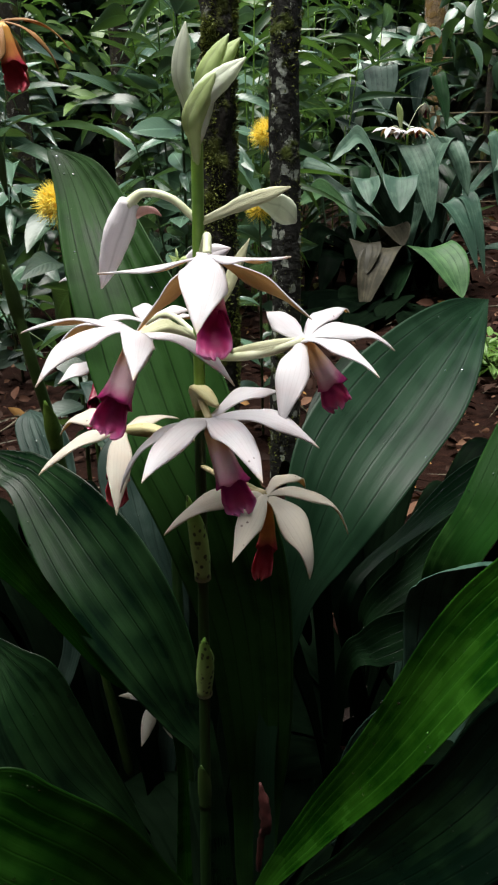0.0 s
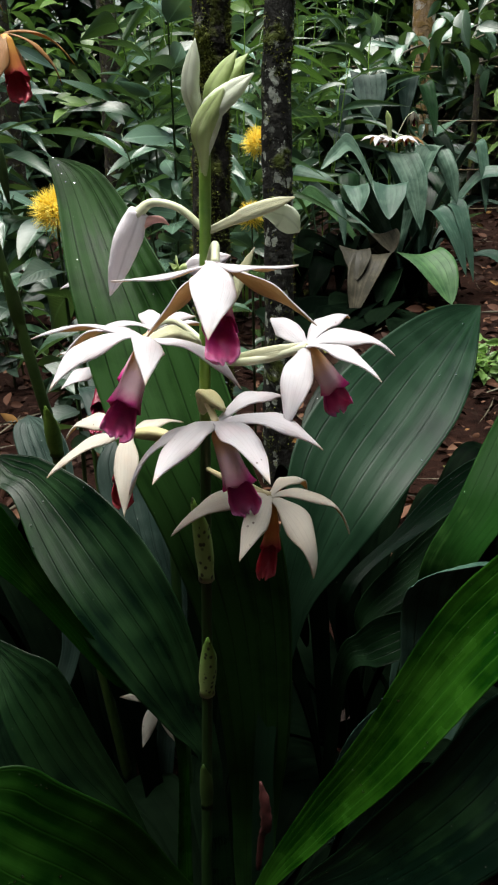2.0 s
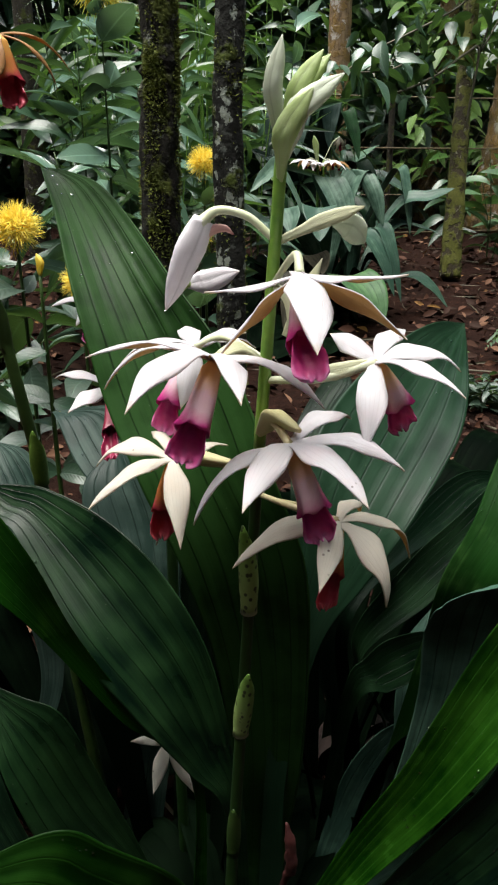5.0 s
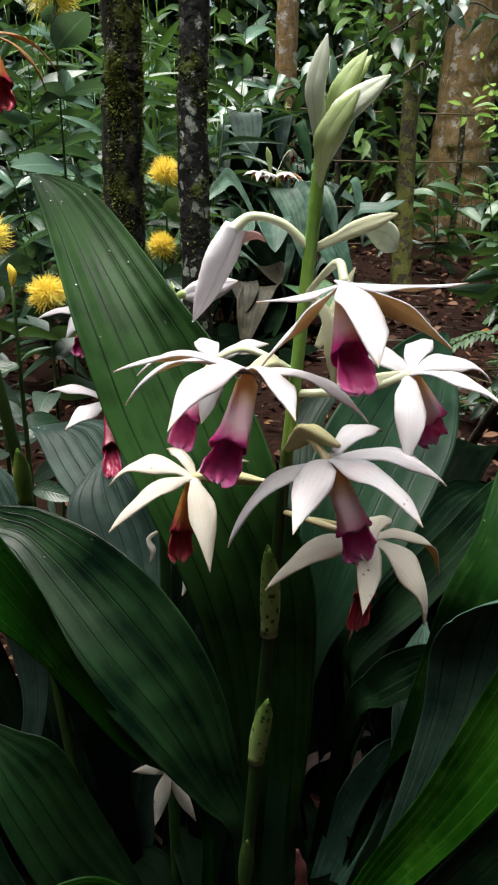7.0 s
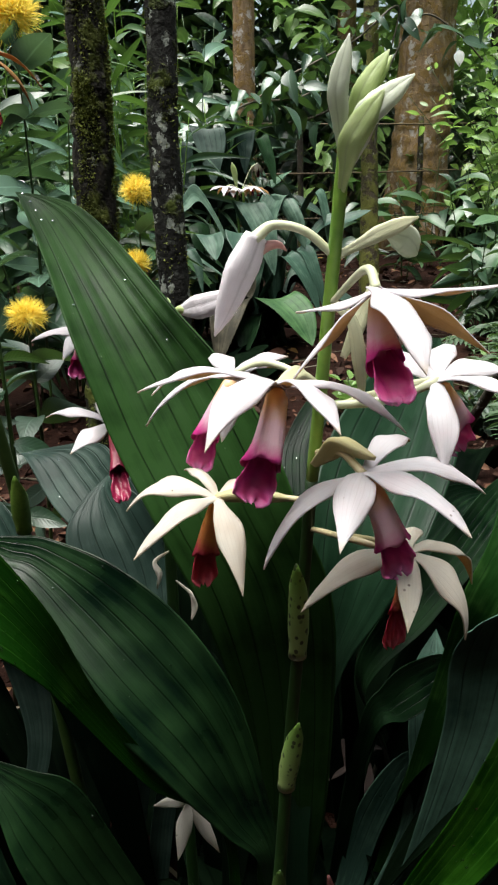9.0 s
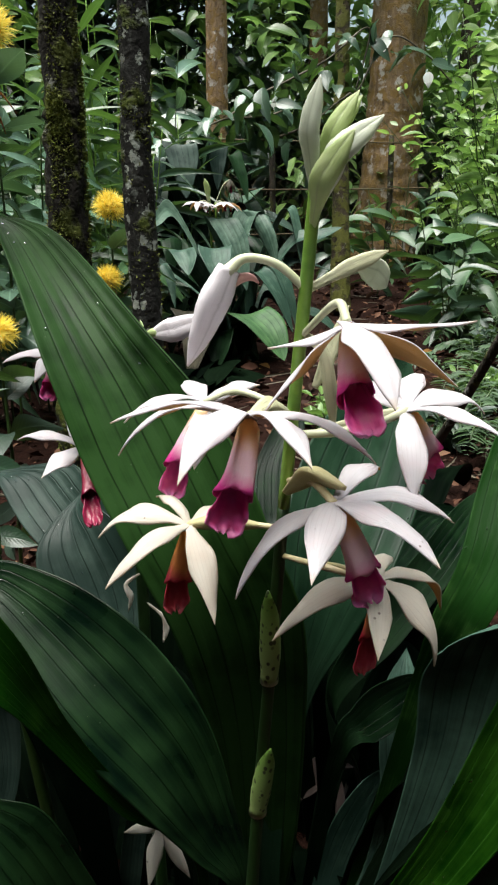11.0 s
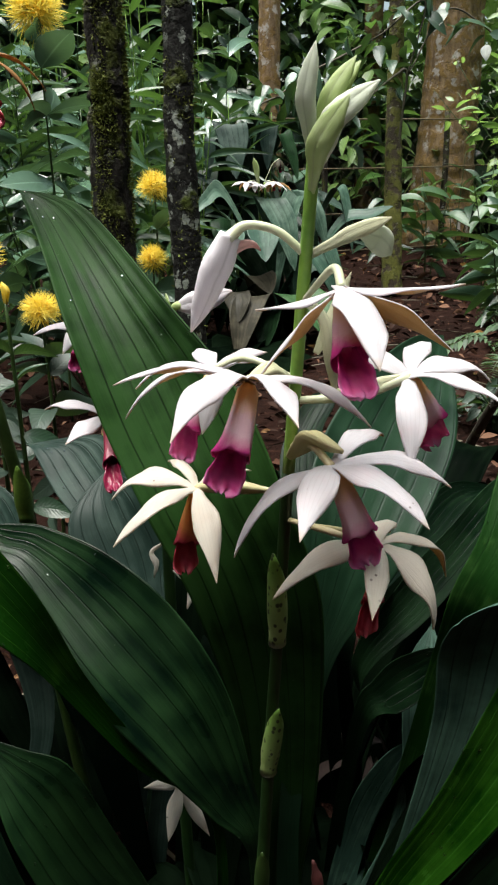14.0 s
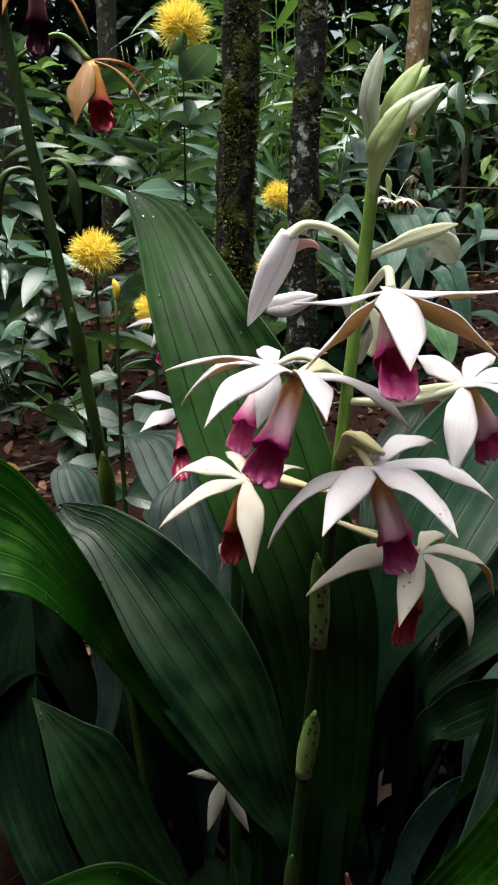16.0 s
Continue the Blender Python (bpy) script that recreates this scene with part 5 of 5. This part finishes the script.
for k in range(11):
    x, y = 0.48 + 0.05 * k, 3.02 + 0.10 * (k * 7 % 4)
    arching_leaf(clump, (1.08, 3.25, -0.01), (x + 0.10, y + 0.14, 0.20 + 0.035 * (k * 5 % 4)), (x, y, 0.03 + 0.02 * (k % 3)), 0.13, M_LEAF_SHADE_FILL, 90 + k, 0.3, 0.3)
for k in range(10):
    x, y = 0.46 + 0.055 * k, 2.42 + 0.13 * (k * 7 % 4)
    arching_leaf(clump, (1.0, 3.05, -0.01), (x + 0.12, y + 0.18, 0.045 + 0.008 * (k * 5 % 4)), (x, y, 0.02 + 0.005 * (k % 3)), 0.15, M_LEAF_SHADE_FILL, 110 + k, 0.2, 0.2)
oc = (1.2, 3.15, 0)
for x, h in ((1.10, 0.76), (1.13, 0.75)):
    hung("flower_stalk", pipe("flower_stalk", [vec(1.15, 3.2, 0) - vec(*oc), vec(x + 0.01, 3.27, h * 0.6) - vec(*oc), vec(x, 3.28, h) - vec(*oc)], (0.008, 0.007, 0.005), M_SHEATH_PLAIN, 8, 16), clump)
bud(clump, vec(1.098, 3.28, 0.755) - vec(*oc), vec(1.090, 3.275, 0.815) - vec(*oc), vec(1.074, 3.27, 0.862) - vec(*oc), 0.014, M_BUD_GREEN, "bud", "pale green bud", P5, 0.8, 31)
for k, (x, y, z, r, kind) in enumerate(((1.03, 3.25, 0.752, 0.075, M_WHITE), (1.165, 3.25, 0.748, 0.068, M_WHITE), (1.075, 3.26, 0.742, 0.055, M_WHITE), (1.21, 3.29, 0.742, 0.060, M_CREAM_OLD))):
    a = 0.5 + k * 1.3
    flower(clump, (1.10 if k % 2 == 0 else 1.13, 3.28, z - 0.02), (x * 0.5 + 0.557, 3.27, z + 0.008), (x, y, z), [((x + r * math.cos(a + b), y + r * math.sin(a + b), z - 0.030 + 0.012 * math.sin(3 * b)), 1.7) for b in (0, 1.26, 2.5, 3.8, 5.0)], (x, y - 0.01, z - 0.040), lipmat=M_LIP_WINE, white=kind, seed=20 + k, origin=oc, size=0.8)
flower(clump, (1.13, 3.28, 0.75), (1.17, 3.275, 0.83), (1.203, 3.27, 0.855), [((1.203 + 0.028 * math.cos(b), 3.27 + 0.028 * math.sin(b), 0.795), 1.2) for b in (0.3, 1.5, 2.8, 4.0, 5.2)], (1.205, 3.262, 0.79), lipmat=M_LIP_WINE, white=M_DRY, inside=M_WITHERED, seed=29, origin=oc, size=0.8)

# ---- shrubs ----
SHAPES = {}


def leaf_mesh(kind, mat, form=0):
    """One of four bends of a leaf of that kind."""
    key = (kind, mat.name, form)
    if key not in SHAPES:
        length, width, rows, droop, fold, peak = {"wide": (0.24, 0.080, 9, 0.40, 0.30, 0.50), "lance": (0.22, 0.054, 9, 0.35, 0.30, 0.42), "broad": (0.13, 0.060, 9, 0.30, 0.28, 0.42), "small": (0.06, 0.026, 7, 0.2, 0.3, 0.45), "long": (0.34, 0.035, 11, 0.45, 0.4, 0.35)}[kind]
        v, f, uv = blade(length, width, rows, droop * (0.5, 1.0, 1.8, 1.3)[form], fold * (0.6, 1.4, 0.9, 1.8)[form], peak, (0.0, 0.14, -0.12, 0.08)[form], (0.3, -0.6, 0.8, -1.2)[form])
        SHAPES[key] = mesh_of(kind + "_leaf", v, f, [mat], uv)
    return SHAPES[key]


def shrub(place, label, height, stems, pairs, kind, mat, spread=0.25, size=1.0, seed=0, group="", head=None, lean=(0, 0), first=0.25, category="shrub", name="shrub"):
    """Stems with pairs of leaves up their length, and a tuft at each top."""
    rng = np.random.RandomState(seed)
    ob = thing(name, label, category, group, (place[0], place[1], 0))
    forms = [leaf_mesh(kind, mat, q) for q in range(4)]
    for k in range(stems):
        a = rng.rand() * 6.28
        r = spread * (0.3 + 0.7 * rng.rand()) if stems > 1 else 0.0
        h = height * (1 if k == 0 else rng.uniform(0.6, 1.0))
        top = vec(r * math.cos(a) + lean[0], r * math.sin(a) + lean[1], h)
        pts = glide([(0.02 * math.cos(a), 0.02 * math.sin(a), -0.01), top * vec(0.35, 0.35, 0.5), top], 20)
        hung("stem", pipe("stem", [tuple(p) for p in pts[::5]] + [tuple(pts[-1])], [0.0042 * (0.6 + h * 0.4)] * 3 + [0.003, 0.002], M_STALK_DARK if kind != "long" else M_STALK, 7, 14), ob)
        for q in range(pairs):
            s = first + (1 - first) * (q + rng.rand() * 0.5) / pairs
            c = pts[min(19, int(s * 19))]
            turn = q * 1.57 + a + rng.normal() * 0.7
            for side in (0, math.pi):
                b = turn + side
                up = rng.uniform(-0.5, 0.8) if s < 0.9 else rng.uniform(0.1, 1.0)
                lf = new("leaf", forms[rng.randint(4)])
                lf.parent = ob
                stalk = rng.uniform(0.0, 0.05) * size if kind == "small" else 0.0
                lf.matrix_local = Matrix(facing(c + stalk * vec(math.cos(b), math.sin(b), 0.3 * up), (math.cos(b), math.sin(b), up), rng.normal() * 0.6, size * rng.uniform(0.55, 1.35)).tolist())
        if head is not None and k < head[0]:
            flower_head(ob, pts[-1] + vec(0, 0, 0.015), head[1], seed + k)
    return ob


def flower_head(parent, c, radius, seed):
    """A round head of thin yellow bracts."""
    rng = np.random.RandomState(seed + 77)
    frames = []
    for _ in range(1500):
        d = unit(rng.normal(size=3) * vec(1, 1, 0.75) + vec(0, 0, 0.7))
        frames.append(facing(vec(*c) + d * radius * 0.30, unit(d + rng.normal(size=3) * 0.5), rng.rand() * 6, radius / 0.05 * rng.uniform(0.35, 0.95)))
    hung("flower_head", merged("flower_head", blade(0.05, 0.0024, 4, 0.45, 0.4, 0.5), frames, [M_YELLOW]), parent, "spiky yellow flower head")


G = "shrubs with yellow flower heads"
shrub((-0.163, 0.735), "low shrub with a spiky yellow flower head", 0.702, 1, 6, "broad", M_SEEDLING, 0.1, 0.62, 1, G, (1, 0.036), first=0.5, name="yellow_flower_shrub")
shrub((-0.078, 0.915), "low shrub with a spiky yellow flower head", 0.592, 1, 6, "broad", M_SEEDLING, 0.1, 0.70, 2, G, (1, 0.033), first=0.45, name="yellow_flower_shrub")
small = shrub((-0.131, 0.610), "low shrub with a small pale yellow bud", 0.678, 1, 5, "broad", M_SHRUB_DARK, 0.1, 0.5, 6, G, first=0.6, name="yellow_flower_shrub")
bud(small, vec(0, 0, 0.672), vec(0.002, -0.002, 0.688), vec(-0.002, 0, 0.700), 0.0050, M_YELLOW, "bud", "small pale yellow bud", P5, 0.85, 33)
shrub((0.055, 2.20), "tall shrub with a shaggy yellow flower head", 1.245, 1, 13, "broad", M_SHRUB_SHEEN, 0.1, 1.3, 3, G, (1, 0.085), name="yellow_flower_shrub")
shrub((0.242, 1.51), "shrub with a spiky yellow flower head behind the trunks", 0.765, 1, 6, "broad", M_SHRUB, 0.1, 0.9, 4, G, (1, 0.042), name="yellow_flower_shrub")
shrub((0.215, 1.45), "shrub with a spiky yellow flower head behind the trunks", 0.605, 1, 6, "broad", M_SHRUB, 0.1, 0.9, 5, G, (1, 0.036), name="yellow_flower_shrub")
for k, (x, y, h) in enumerate(((-0.52, 2.1, 0.38), (-0.30, 2.1, 0.34))):
    shrub((x, y), "low leafy seedling on the soil in shade", h, 3, 4, "broad", M_SEEDLING, 0.13, 0.8, 302 + k, "low plants in the shade")
PLANTS = [
    # x, y, height, stems, pairs, kind, size
    (0.02, 2.35, 0.8, 3, 7, "lance", 1.0), (-0.40, 2.6, 0.6, 3, 6, "broad", 1.1), (0.18, 2.5, 1.1, 3, 7, "lance", 1.0), (-0.70, 2.9, 0.75, 4, 7, "lance", 1.0),
    (0.0, 3.1, 1.35, 4, 8, "lance", 1.05), (0.25, 3.1, 1.2, 4, 8, "lance", 1.0), (0.5, 4.0, 1.35, 4, 8, "lance", 1.05), (-0.8, 3.3, 1.0, 4, 7, "lance", 1.0),
    (0.08, 4.5, 1.6, 4, 8, "lance", 1.1), (0.3, 4.2, 1.6, 4, 8, "lance", 1.1), (0.8, 4.4, 1.5, 4, 8, "lance", 1.1),
    (1.25, 4.5, 1.6, 4, 8, "lance", 1.15), (-0.6, 2.45, 0.55, 3, 5, "broad", 0.9), (-0.25, 1.85, 0.35, 3, 4, "broad", 0.7),
    (1.75, 4.3, 1.0, 3, 7, "lance", 1.1), (-1.0, 4.6, 1.5, 4, 8, "lance", 1.1), (0.05, 5.2, 2.0, 4, 9, "lance", 1.2), (0.9, 5.4, 2.0, 4, 9, "lance", 1.2), (-1.0, 6.0, 2.0, 4, 9, "lance", 1.2), (1.6, 5.4, 1.9, 4, 9, "lance", 1.2),
]
for k, (x, y, h, st, pr, kind, size) in enumerate(PLANTS):
    shrub((x, y), "leafy shrub with long glossy pointed leaves" if kind == "lance" else "low shrub with pointed oval leaves", h, st, pr, kind, (M_SHRUB_SHEEN if y > 2.8 else M_SHRUB, M_SHRUB_DARK, M_SHRUB_SHEEN if y > 2.8 else M_SHRUB)[k % 3], 0.30, size * (1.25 if y < 4 else 1.15), 50 + k, "leafy shrubs under the trees")
for k, (x, y, h) in enumerate(((0.35, 2.9, 1.35), (0.62, 3.6, 1.7), (0.05, 3.7, 1.7), (1.0, 5.0, 2.1), (1.5, 5.9, 2.2), (0.4, 5.6, 2.2), (1.15, 3.9, 1.2), (0.9, 3.75, 1.1), (1.4, 4.0, 1.1))):
    shrub((x, y), "tall cane plant with long blade leaves", h, 3, 8, "long", M_BLADE if k < 6 else M_SHRUB_DARK, 0.15, 1.0, 90 + k, "cane plants", category="plant", name="cane_plant", first=0.3)
RIGHT = [(2.25, 2.9, 0.50, "wide"), (2.45, 3.0, 0.66, "wide"), (2.75, 3.75, 0.85, "wide"), (2.6, 3.4, 0.74, "wide"), (3.1, 4.1, 0.9, "wide"), (2.9, 4.7, 0.8, "wide"), (3.5, 5.3, 0.9, "wide"), (3.55, 3.9, 1.6, "small"), (3.85, 4.5, 1.7, "small"), (3.85, 4.7, 1.8, "small"), (4.35, 5.3, 2.0, "small"), (4.1, 5.0, 1.5, "small"), (2.6, 3.2, 0.50, "wide"), (3.35, 3.3, 1.6, "small"), (4.4, 5.3, 2.2, "small"), (3.0, 5.6, 0.6, "wide"), (2.9, 2.9, 0.45, "wide"), (2.2, 2.5, 0.22, "small"), (1.7, 1.9, 0.16, "small"), (1.35, 1.6, 0.14, "small"), (4.9, 6.0, 2.4, "small"), (4.2, 4.5, 1.9, "small"), (1.05, 1.9, 0.14, "small"), (1.2, 1.75, 0.12, "small"), (2.5, 2.6, 0.45, "wide")]
for k, (x, y, h, kind) in enumerate(RIGHT):
    fine = kind == "small"
    shrub((x, y), "light green shrub with many small leaves" if fine else "bushy green seedling with broad pointed leaves", h, 7 if fine and h > 1 else 5 if fine else 3, 11 if fine else 4, kind, ((M_SUN_TINTED, M_SHRUB_BRIGHT, M_SHRUB_BRIGHT)[k % 3] if h > 1 else M_SEEDLING if k % 2 else M_SHRUB_BRIGHT) if fine else M_WIDE if k % 3 else M_SHRUB_DARK, (0.50 if fine and h > 1 else 0.35) * max(h, 0.3), (2.0 if fine and h > 0.5 else 1.3 if fine else 0.95) * (1 if h > 0.3 else 0.7), 120 + k, "bright shrubs beside the fence")


# ---- climber over the clump ----
vine = thing("climbing_vine", "climbing vine with heart-shaped leaves hanging between trunks", "vine", place=(2.3, 4.4, 0))
VINE = [(2.42, 4.42, 1.35), (2.2, 4.35, 1.22), (1.95, 4.3, 1.12), (1.65, 4.25, 1.07), (1.3, 4.2, 1.0)]
ov = vec(2.3, 4.4, 0)
hung("vine_stem", pipe("vine_stem", [vec(2.33, 4.25, 0.0) - ov, vec(2.45, 4.40, 0.9) - ov, vec(2.5, 4.42, 1.35) - ov] + [vec(*p) - ov for p in VINE], (0.008,) * 8, M_WOODY, 7, 60), vine)
rng = np.random.RandomState(31)
vc = glide(VINE, 40)
for k in range(46):
    b = rng.rand() * 6.28
    lf = new("leaf", leaf_mesh("broad", M_SHRUB_DARK, k % 4))
    lf.parent = vine
    lf.matrix_local = Matrix(facing(vc[rng.randint(40)] - ov + rng.normal(size=3) * 0.06, (math.cos(b), math.sin(b), rng.uniform(-0.9, 0.2)), rng.normal() * 0.4, rng.uniform(0.7, 1.4)).tolist())


VINE_MORE = [[(2.52, 4.45, 1.35), (2.62, 4.45, 1.78), (2.3, 4.4, 1.58), (2.0, 4.35, 1.44), (1.75, 4.3, 1.33), (1.5, 4.3, 1.16)],
             [(2.52, 4.45, 1.35), (2.80, 4.5, 1.74), (3.05, 4.45, 1.66), (3.25, 4.4, 1.48)],
             [(2.2, 4.35, 1.22), (2.05, 4.3, 1.30), (1.8, 4.2, 1.22), (1.45, 4.1, 1.18), (1.2, 4.1, 1.02)]]
for k, (line, count) in enumerate(zip(VINE_MORE, (56, 16, 44))):
    hung("vine_stem", pipe("vine_stem", [vec(*p) - ov for p in line], [0.006] * len(line), M_WOODY, 6, 40), vine)
    vc = glide(line[1:], 40)
    for q in range(count):
        b = rng.rand() * 6.28
        lf = new("leaf", leaf_mesh("broad", (M_SHRUB_DARK, M_SHRUB_DARK, M_SHRUB)[q % 3 if q % 2 else 0], q % 4))
        lf.parent = vine
        lf.matrix_local = Matrix(facing(vc[rng.randint(40)] - ov + rng.normal(size=3) * 0.07, (math.cos(b), math.sin(b), rng.uniform(-1.2, 0.1)), rng.normal() * 0.5, rng.uniform(0.8, 1.7)).tolist())

# a broad-leaved plant behind the clump
tall = thing("broadleaf_plant", "dark broad-leaved plant behind the orchid clump", "plant", place=(1.3, 4.0, 0))
BROAD = [((1.15, 3.90, 1.03), (1.13, 3.75, 0.76), 0.170, M_LEAF_GREY), ((1.35, 3.85, 1.02), (1.31, 3.75, 0.80), 0.100, M_LEAF_GREY), ((0.85, 3.80, 0.78), (0.99, 3.60, 0.72), 0.110, M_LEAF_GREY), ((1.02, 3.80, 0.95), (0.96, 3.70, 0.74), 0.060, M_LEAF_GREY),
         ((1.45, 3.95, 0.98), (1.50, 3.78, 0.74), 0.120, M_LEAF_LOW), ((1.24, 4.05, 0.90), (1.20, 3.88, 0.62), 0.140, M_LEAF_LOW), ((1.05, 4.00, 0.80), (0.96, 3.84, 0.58), 0.130, M_LEAF_LOW), ((1.38, 4.15, 1.10), (1.40, 4.30, 0.85), 0.140, M_LEAF_LOW), ((1.52, 3.90, 0.72), (1.62, 3.74, 0.50), 0.110, M_LEAF_LOW), ((0.90, 3.95, 0.66), (0.76, 3.85, 0.50), 0.110, M_LEAF_LOW)]
for k, (mid, tip, w, mat) in enumerate(BROAD):
    a = 2.4 * k
    arching_leaf(tall, (1.3 + 0.06 * math.cos(a), 4.0 + 0.06 * math.sin(a), -0.01), mid, tip, w * 1.15, mat, 500 + k, 0.3, 0.5)


# ---- ferns ----
def fern(place, fronds, length, seed):
    """Arching fronds, each with two rows of leaflets along its midrib."""
    rng = np.random.RandomState(seed)
    ob = thing("fern", "low dark green fern growing from leaf litter", "fern", "ferns on the forest floor", (place[0], place[1], 0))
    leaflet = blade(0.055, 0.016, 4, 0.25, 0.3, 0.35)
    for k in range(fronds):
        a = 6.28 * k / fronds + rng.normal() * 0.3
        n = length * rng.uniform(0.7, 1.15)
        out = vec(math.cos(a), math.sin(a), 0)
        line = glide([vec(0, 0, -0.01), out * n * 0.35 + vec(0, 0, n * rng.uniform(0.35, 0.6)), out * n * 0.75 + vec(0, 0, n * 0.5), out * n + vec(0, 0, n * 0.28)], 20)
        side = vec(-math.sin(a), math.cos(a), 0)
        frames = []
        for q in range(4, 20):
            size = 1.5 * (length / 0.3) * math.sin(math.pi * (0.12 + 0.86 * (q - 4) / 15)) ** 0.7
            for sgn in (1, -1):
                frames.append(facing(line[q], side * sgn + (line[q] - line[q - 1]) * 12 + vec(0, 0, rng.normal() * 0.12), rng.normal() * 0.2, size * rng.uniform(0.85, 1.1)))
        rib = hung("frond", pipe("frond", line[::4], [0.0022] * 4 + [0.001], M_STALK_DARK, 5, 14), ob)
        tagged(hung("leaflets", merged("leaflets", leaflet, frames, [M_FERN]), rib), kind="stuff")


M_FERN = small_leaf_material("fern_leaflet", (0.010, 0.028, 0.010), (0.045, 0.095, 0.034), 0.5, 0.2)
for k, (x, y, n) in enumerate(((2.1, 2.45, 0.30), (1.73, 2.08, 0.26), (1.72, 1.76, 0.28), (2.75, 3.15, 0.36), (1.42, 1.52, 0.24), (2.4, 2.85, 0.30), (1.95, 1.7, 0.30), (2.6, 2.5, 0.32), (1.5, 1.25, 0.24), (3.0, 3.6, 0.36))):
    fern((x, y), 7, n, 700 + k)


# ---- fence ----
fence = thing("wire_fence", "rusty wire mesh fence on thin posts", "fence", place=(3.3, 6.1, 0))
for k in range(5):
    x = -1.85 + k * 1.2
    hung("post", pipe("post", [(x, 0.0, -0.02), (x + 0.01, 0, 0.6), (x, 0, 1.25)], (0.03, 0.028, 0.027), M_BARK_DARK, 9, 12, 0.1, k), fence)
for z in (0.1, 0.42, 0.8, 1.2):
    hung("rail", pipe("rail", [(-2.0, -0.03, z), (0.3, -0.035, z - 0.02), (3.0, -0.03, z + 0.01)], (0.007, 0.0065, 0.007), M_WIRE, 6, 10), fence)
frames = []
for k in range(-12, 48):
    for s in (1, -1):
        frames.append(facing((-1.9 + k * 0.08, -0.02, 0.05), (s * 0.55, 0, 1.0), 0, 1.0))
hung("wire_mesh", merged("wire_mesh", blade(1.3, 0.005, 3, 0.0, 0.5, 0.5), frames, [M_WIRE]), fence)


# ---- far woods and unseen foliage added to block light ----
def leaves_in(name, label, count, place_of, shape, mat, low, high, seed):
    """A mass of leaves; place_of gives a place, or None for a gap."""
    rng = np.random.RandomState(seed)
    frames = []
    for _ in range(count):
        p = place_of(rng)
        if p is None:
            continue
        b = rng.rand() * 6.28
        frames.append(facing(p, (math.cos(b), math.sin(b), rng.uniform(-0.8, 0.5)), rng.normal() * 0.5, rng.uniform(low, high)))
    tagged(new(name, merged(name, shape, frames, [mat])), label, "woods", kind="stuff")


def ring(a0, a1, d0, d1, z0, z1, gap=-9.0, rise=0.0):
    def place_of(rng):
        a, d, z = radians(rng.uniform(a0, a1)), rng.uniform(d0, d1), z0 + (z1 - z0) * rng.rand()
        if noise.noise(Vector((a * 9, z * 1.1, d * 0.25))) < gap + rise * z:
            return None
        return (-0.1 + d * math.sin(a), d * math.cos(a), z)
    return place_of


def screen_roof(r0, r1, z0, z1):
    def place_of(rng):
        a, d = radians(rng.uniform(75, 285)), math.sqrt(rng.uniform(r0 * r0, r1 * r1))
        if noise.noise(Vector((d * math.sin(a) * 0.9, d * math.cos(a) * 0.9, 5))) < -0.1:
            return None
        return (d * math.sin(a), d * math.cos(a) + 1.0, rng.uniform(z0, z1))
    return place_of


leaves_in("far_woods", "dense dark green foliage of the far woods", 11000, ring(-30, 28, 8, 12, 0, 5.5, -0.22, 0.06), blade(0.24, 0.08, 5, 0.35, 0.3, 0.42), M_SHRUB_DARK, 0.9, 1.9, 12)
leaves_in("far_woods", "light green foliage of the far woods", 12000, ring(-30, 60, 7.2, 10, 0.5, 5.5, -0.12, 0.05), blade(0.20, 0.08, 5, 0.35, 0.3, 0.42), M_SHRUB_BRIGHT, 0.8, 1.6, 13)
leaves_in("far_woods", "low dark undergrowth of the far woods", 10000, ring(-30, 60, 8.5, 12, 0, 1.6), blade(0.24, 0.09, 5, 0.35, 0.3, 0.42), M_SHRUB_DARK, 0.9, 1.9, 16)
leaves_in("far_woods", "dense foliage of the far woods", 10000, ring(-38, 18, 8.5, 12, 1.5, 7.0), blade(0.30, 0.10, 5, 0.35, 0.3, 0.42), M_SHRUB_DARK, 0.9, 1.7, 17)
leaves_in("far_woods", "far woods foliage with sunlight put into its light green", 12000, ring(16, 62, 9.5, 12.5, 1.0, 7.5), blade(0.24, 0.09, 5, 0.35, 0.3, 0.42), M_SUN_TINTED, 0.6, 1.3, 18)
leaves_in("surrounding_woods", "unseen foliage added all round to close the clearing and block low light", 9000, ring(55, 335, 3.8, 6.5, 0, 6.0), blade(0.6, 0.22, 4, 0.35, 0.3, 0.42), M_SHRUB_DARK, 0.7, 1.4, 14)
leaves_in("tree_canopy", "unseen leaf canopy added overhead to narrow the light", 4200, screen_roof(3.2, 12, 5.2, 7.5), blade(0.6, 0.24, 4, 0.35, 0.3, 0.42), M_SHRUB_DARK, 0.7, 1.5, 15)
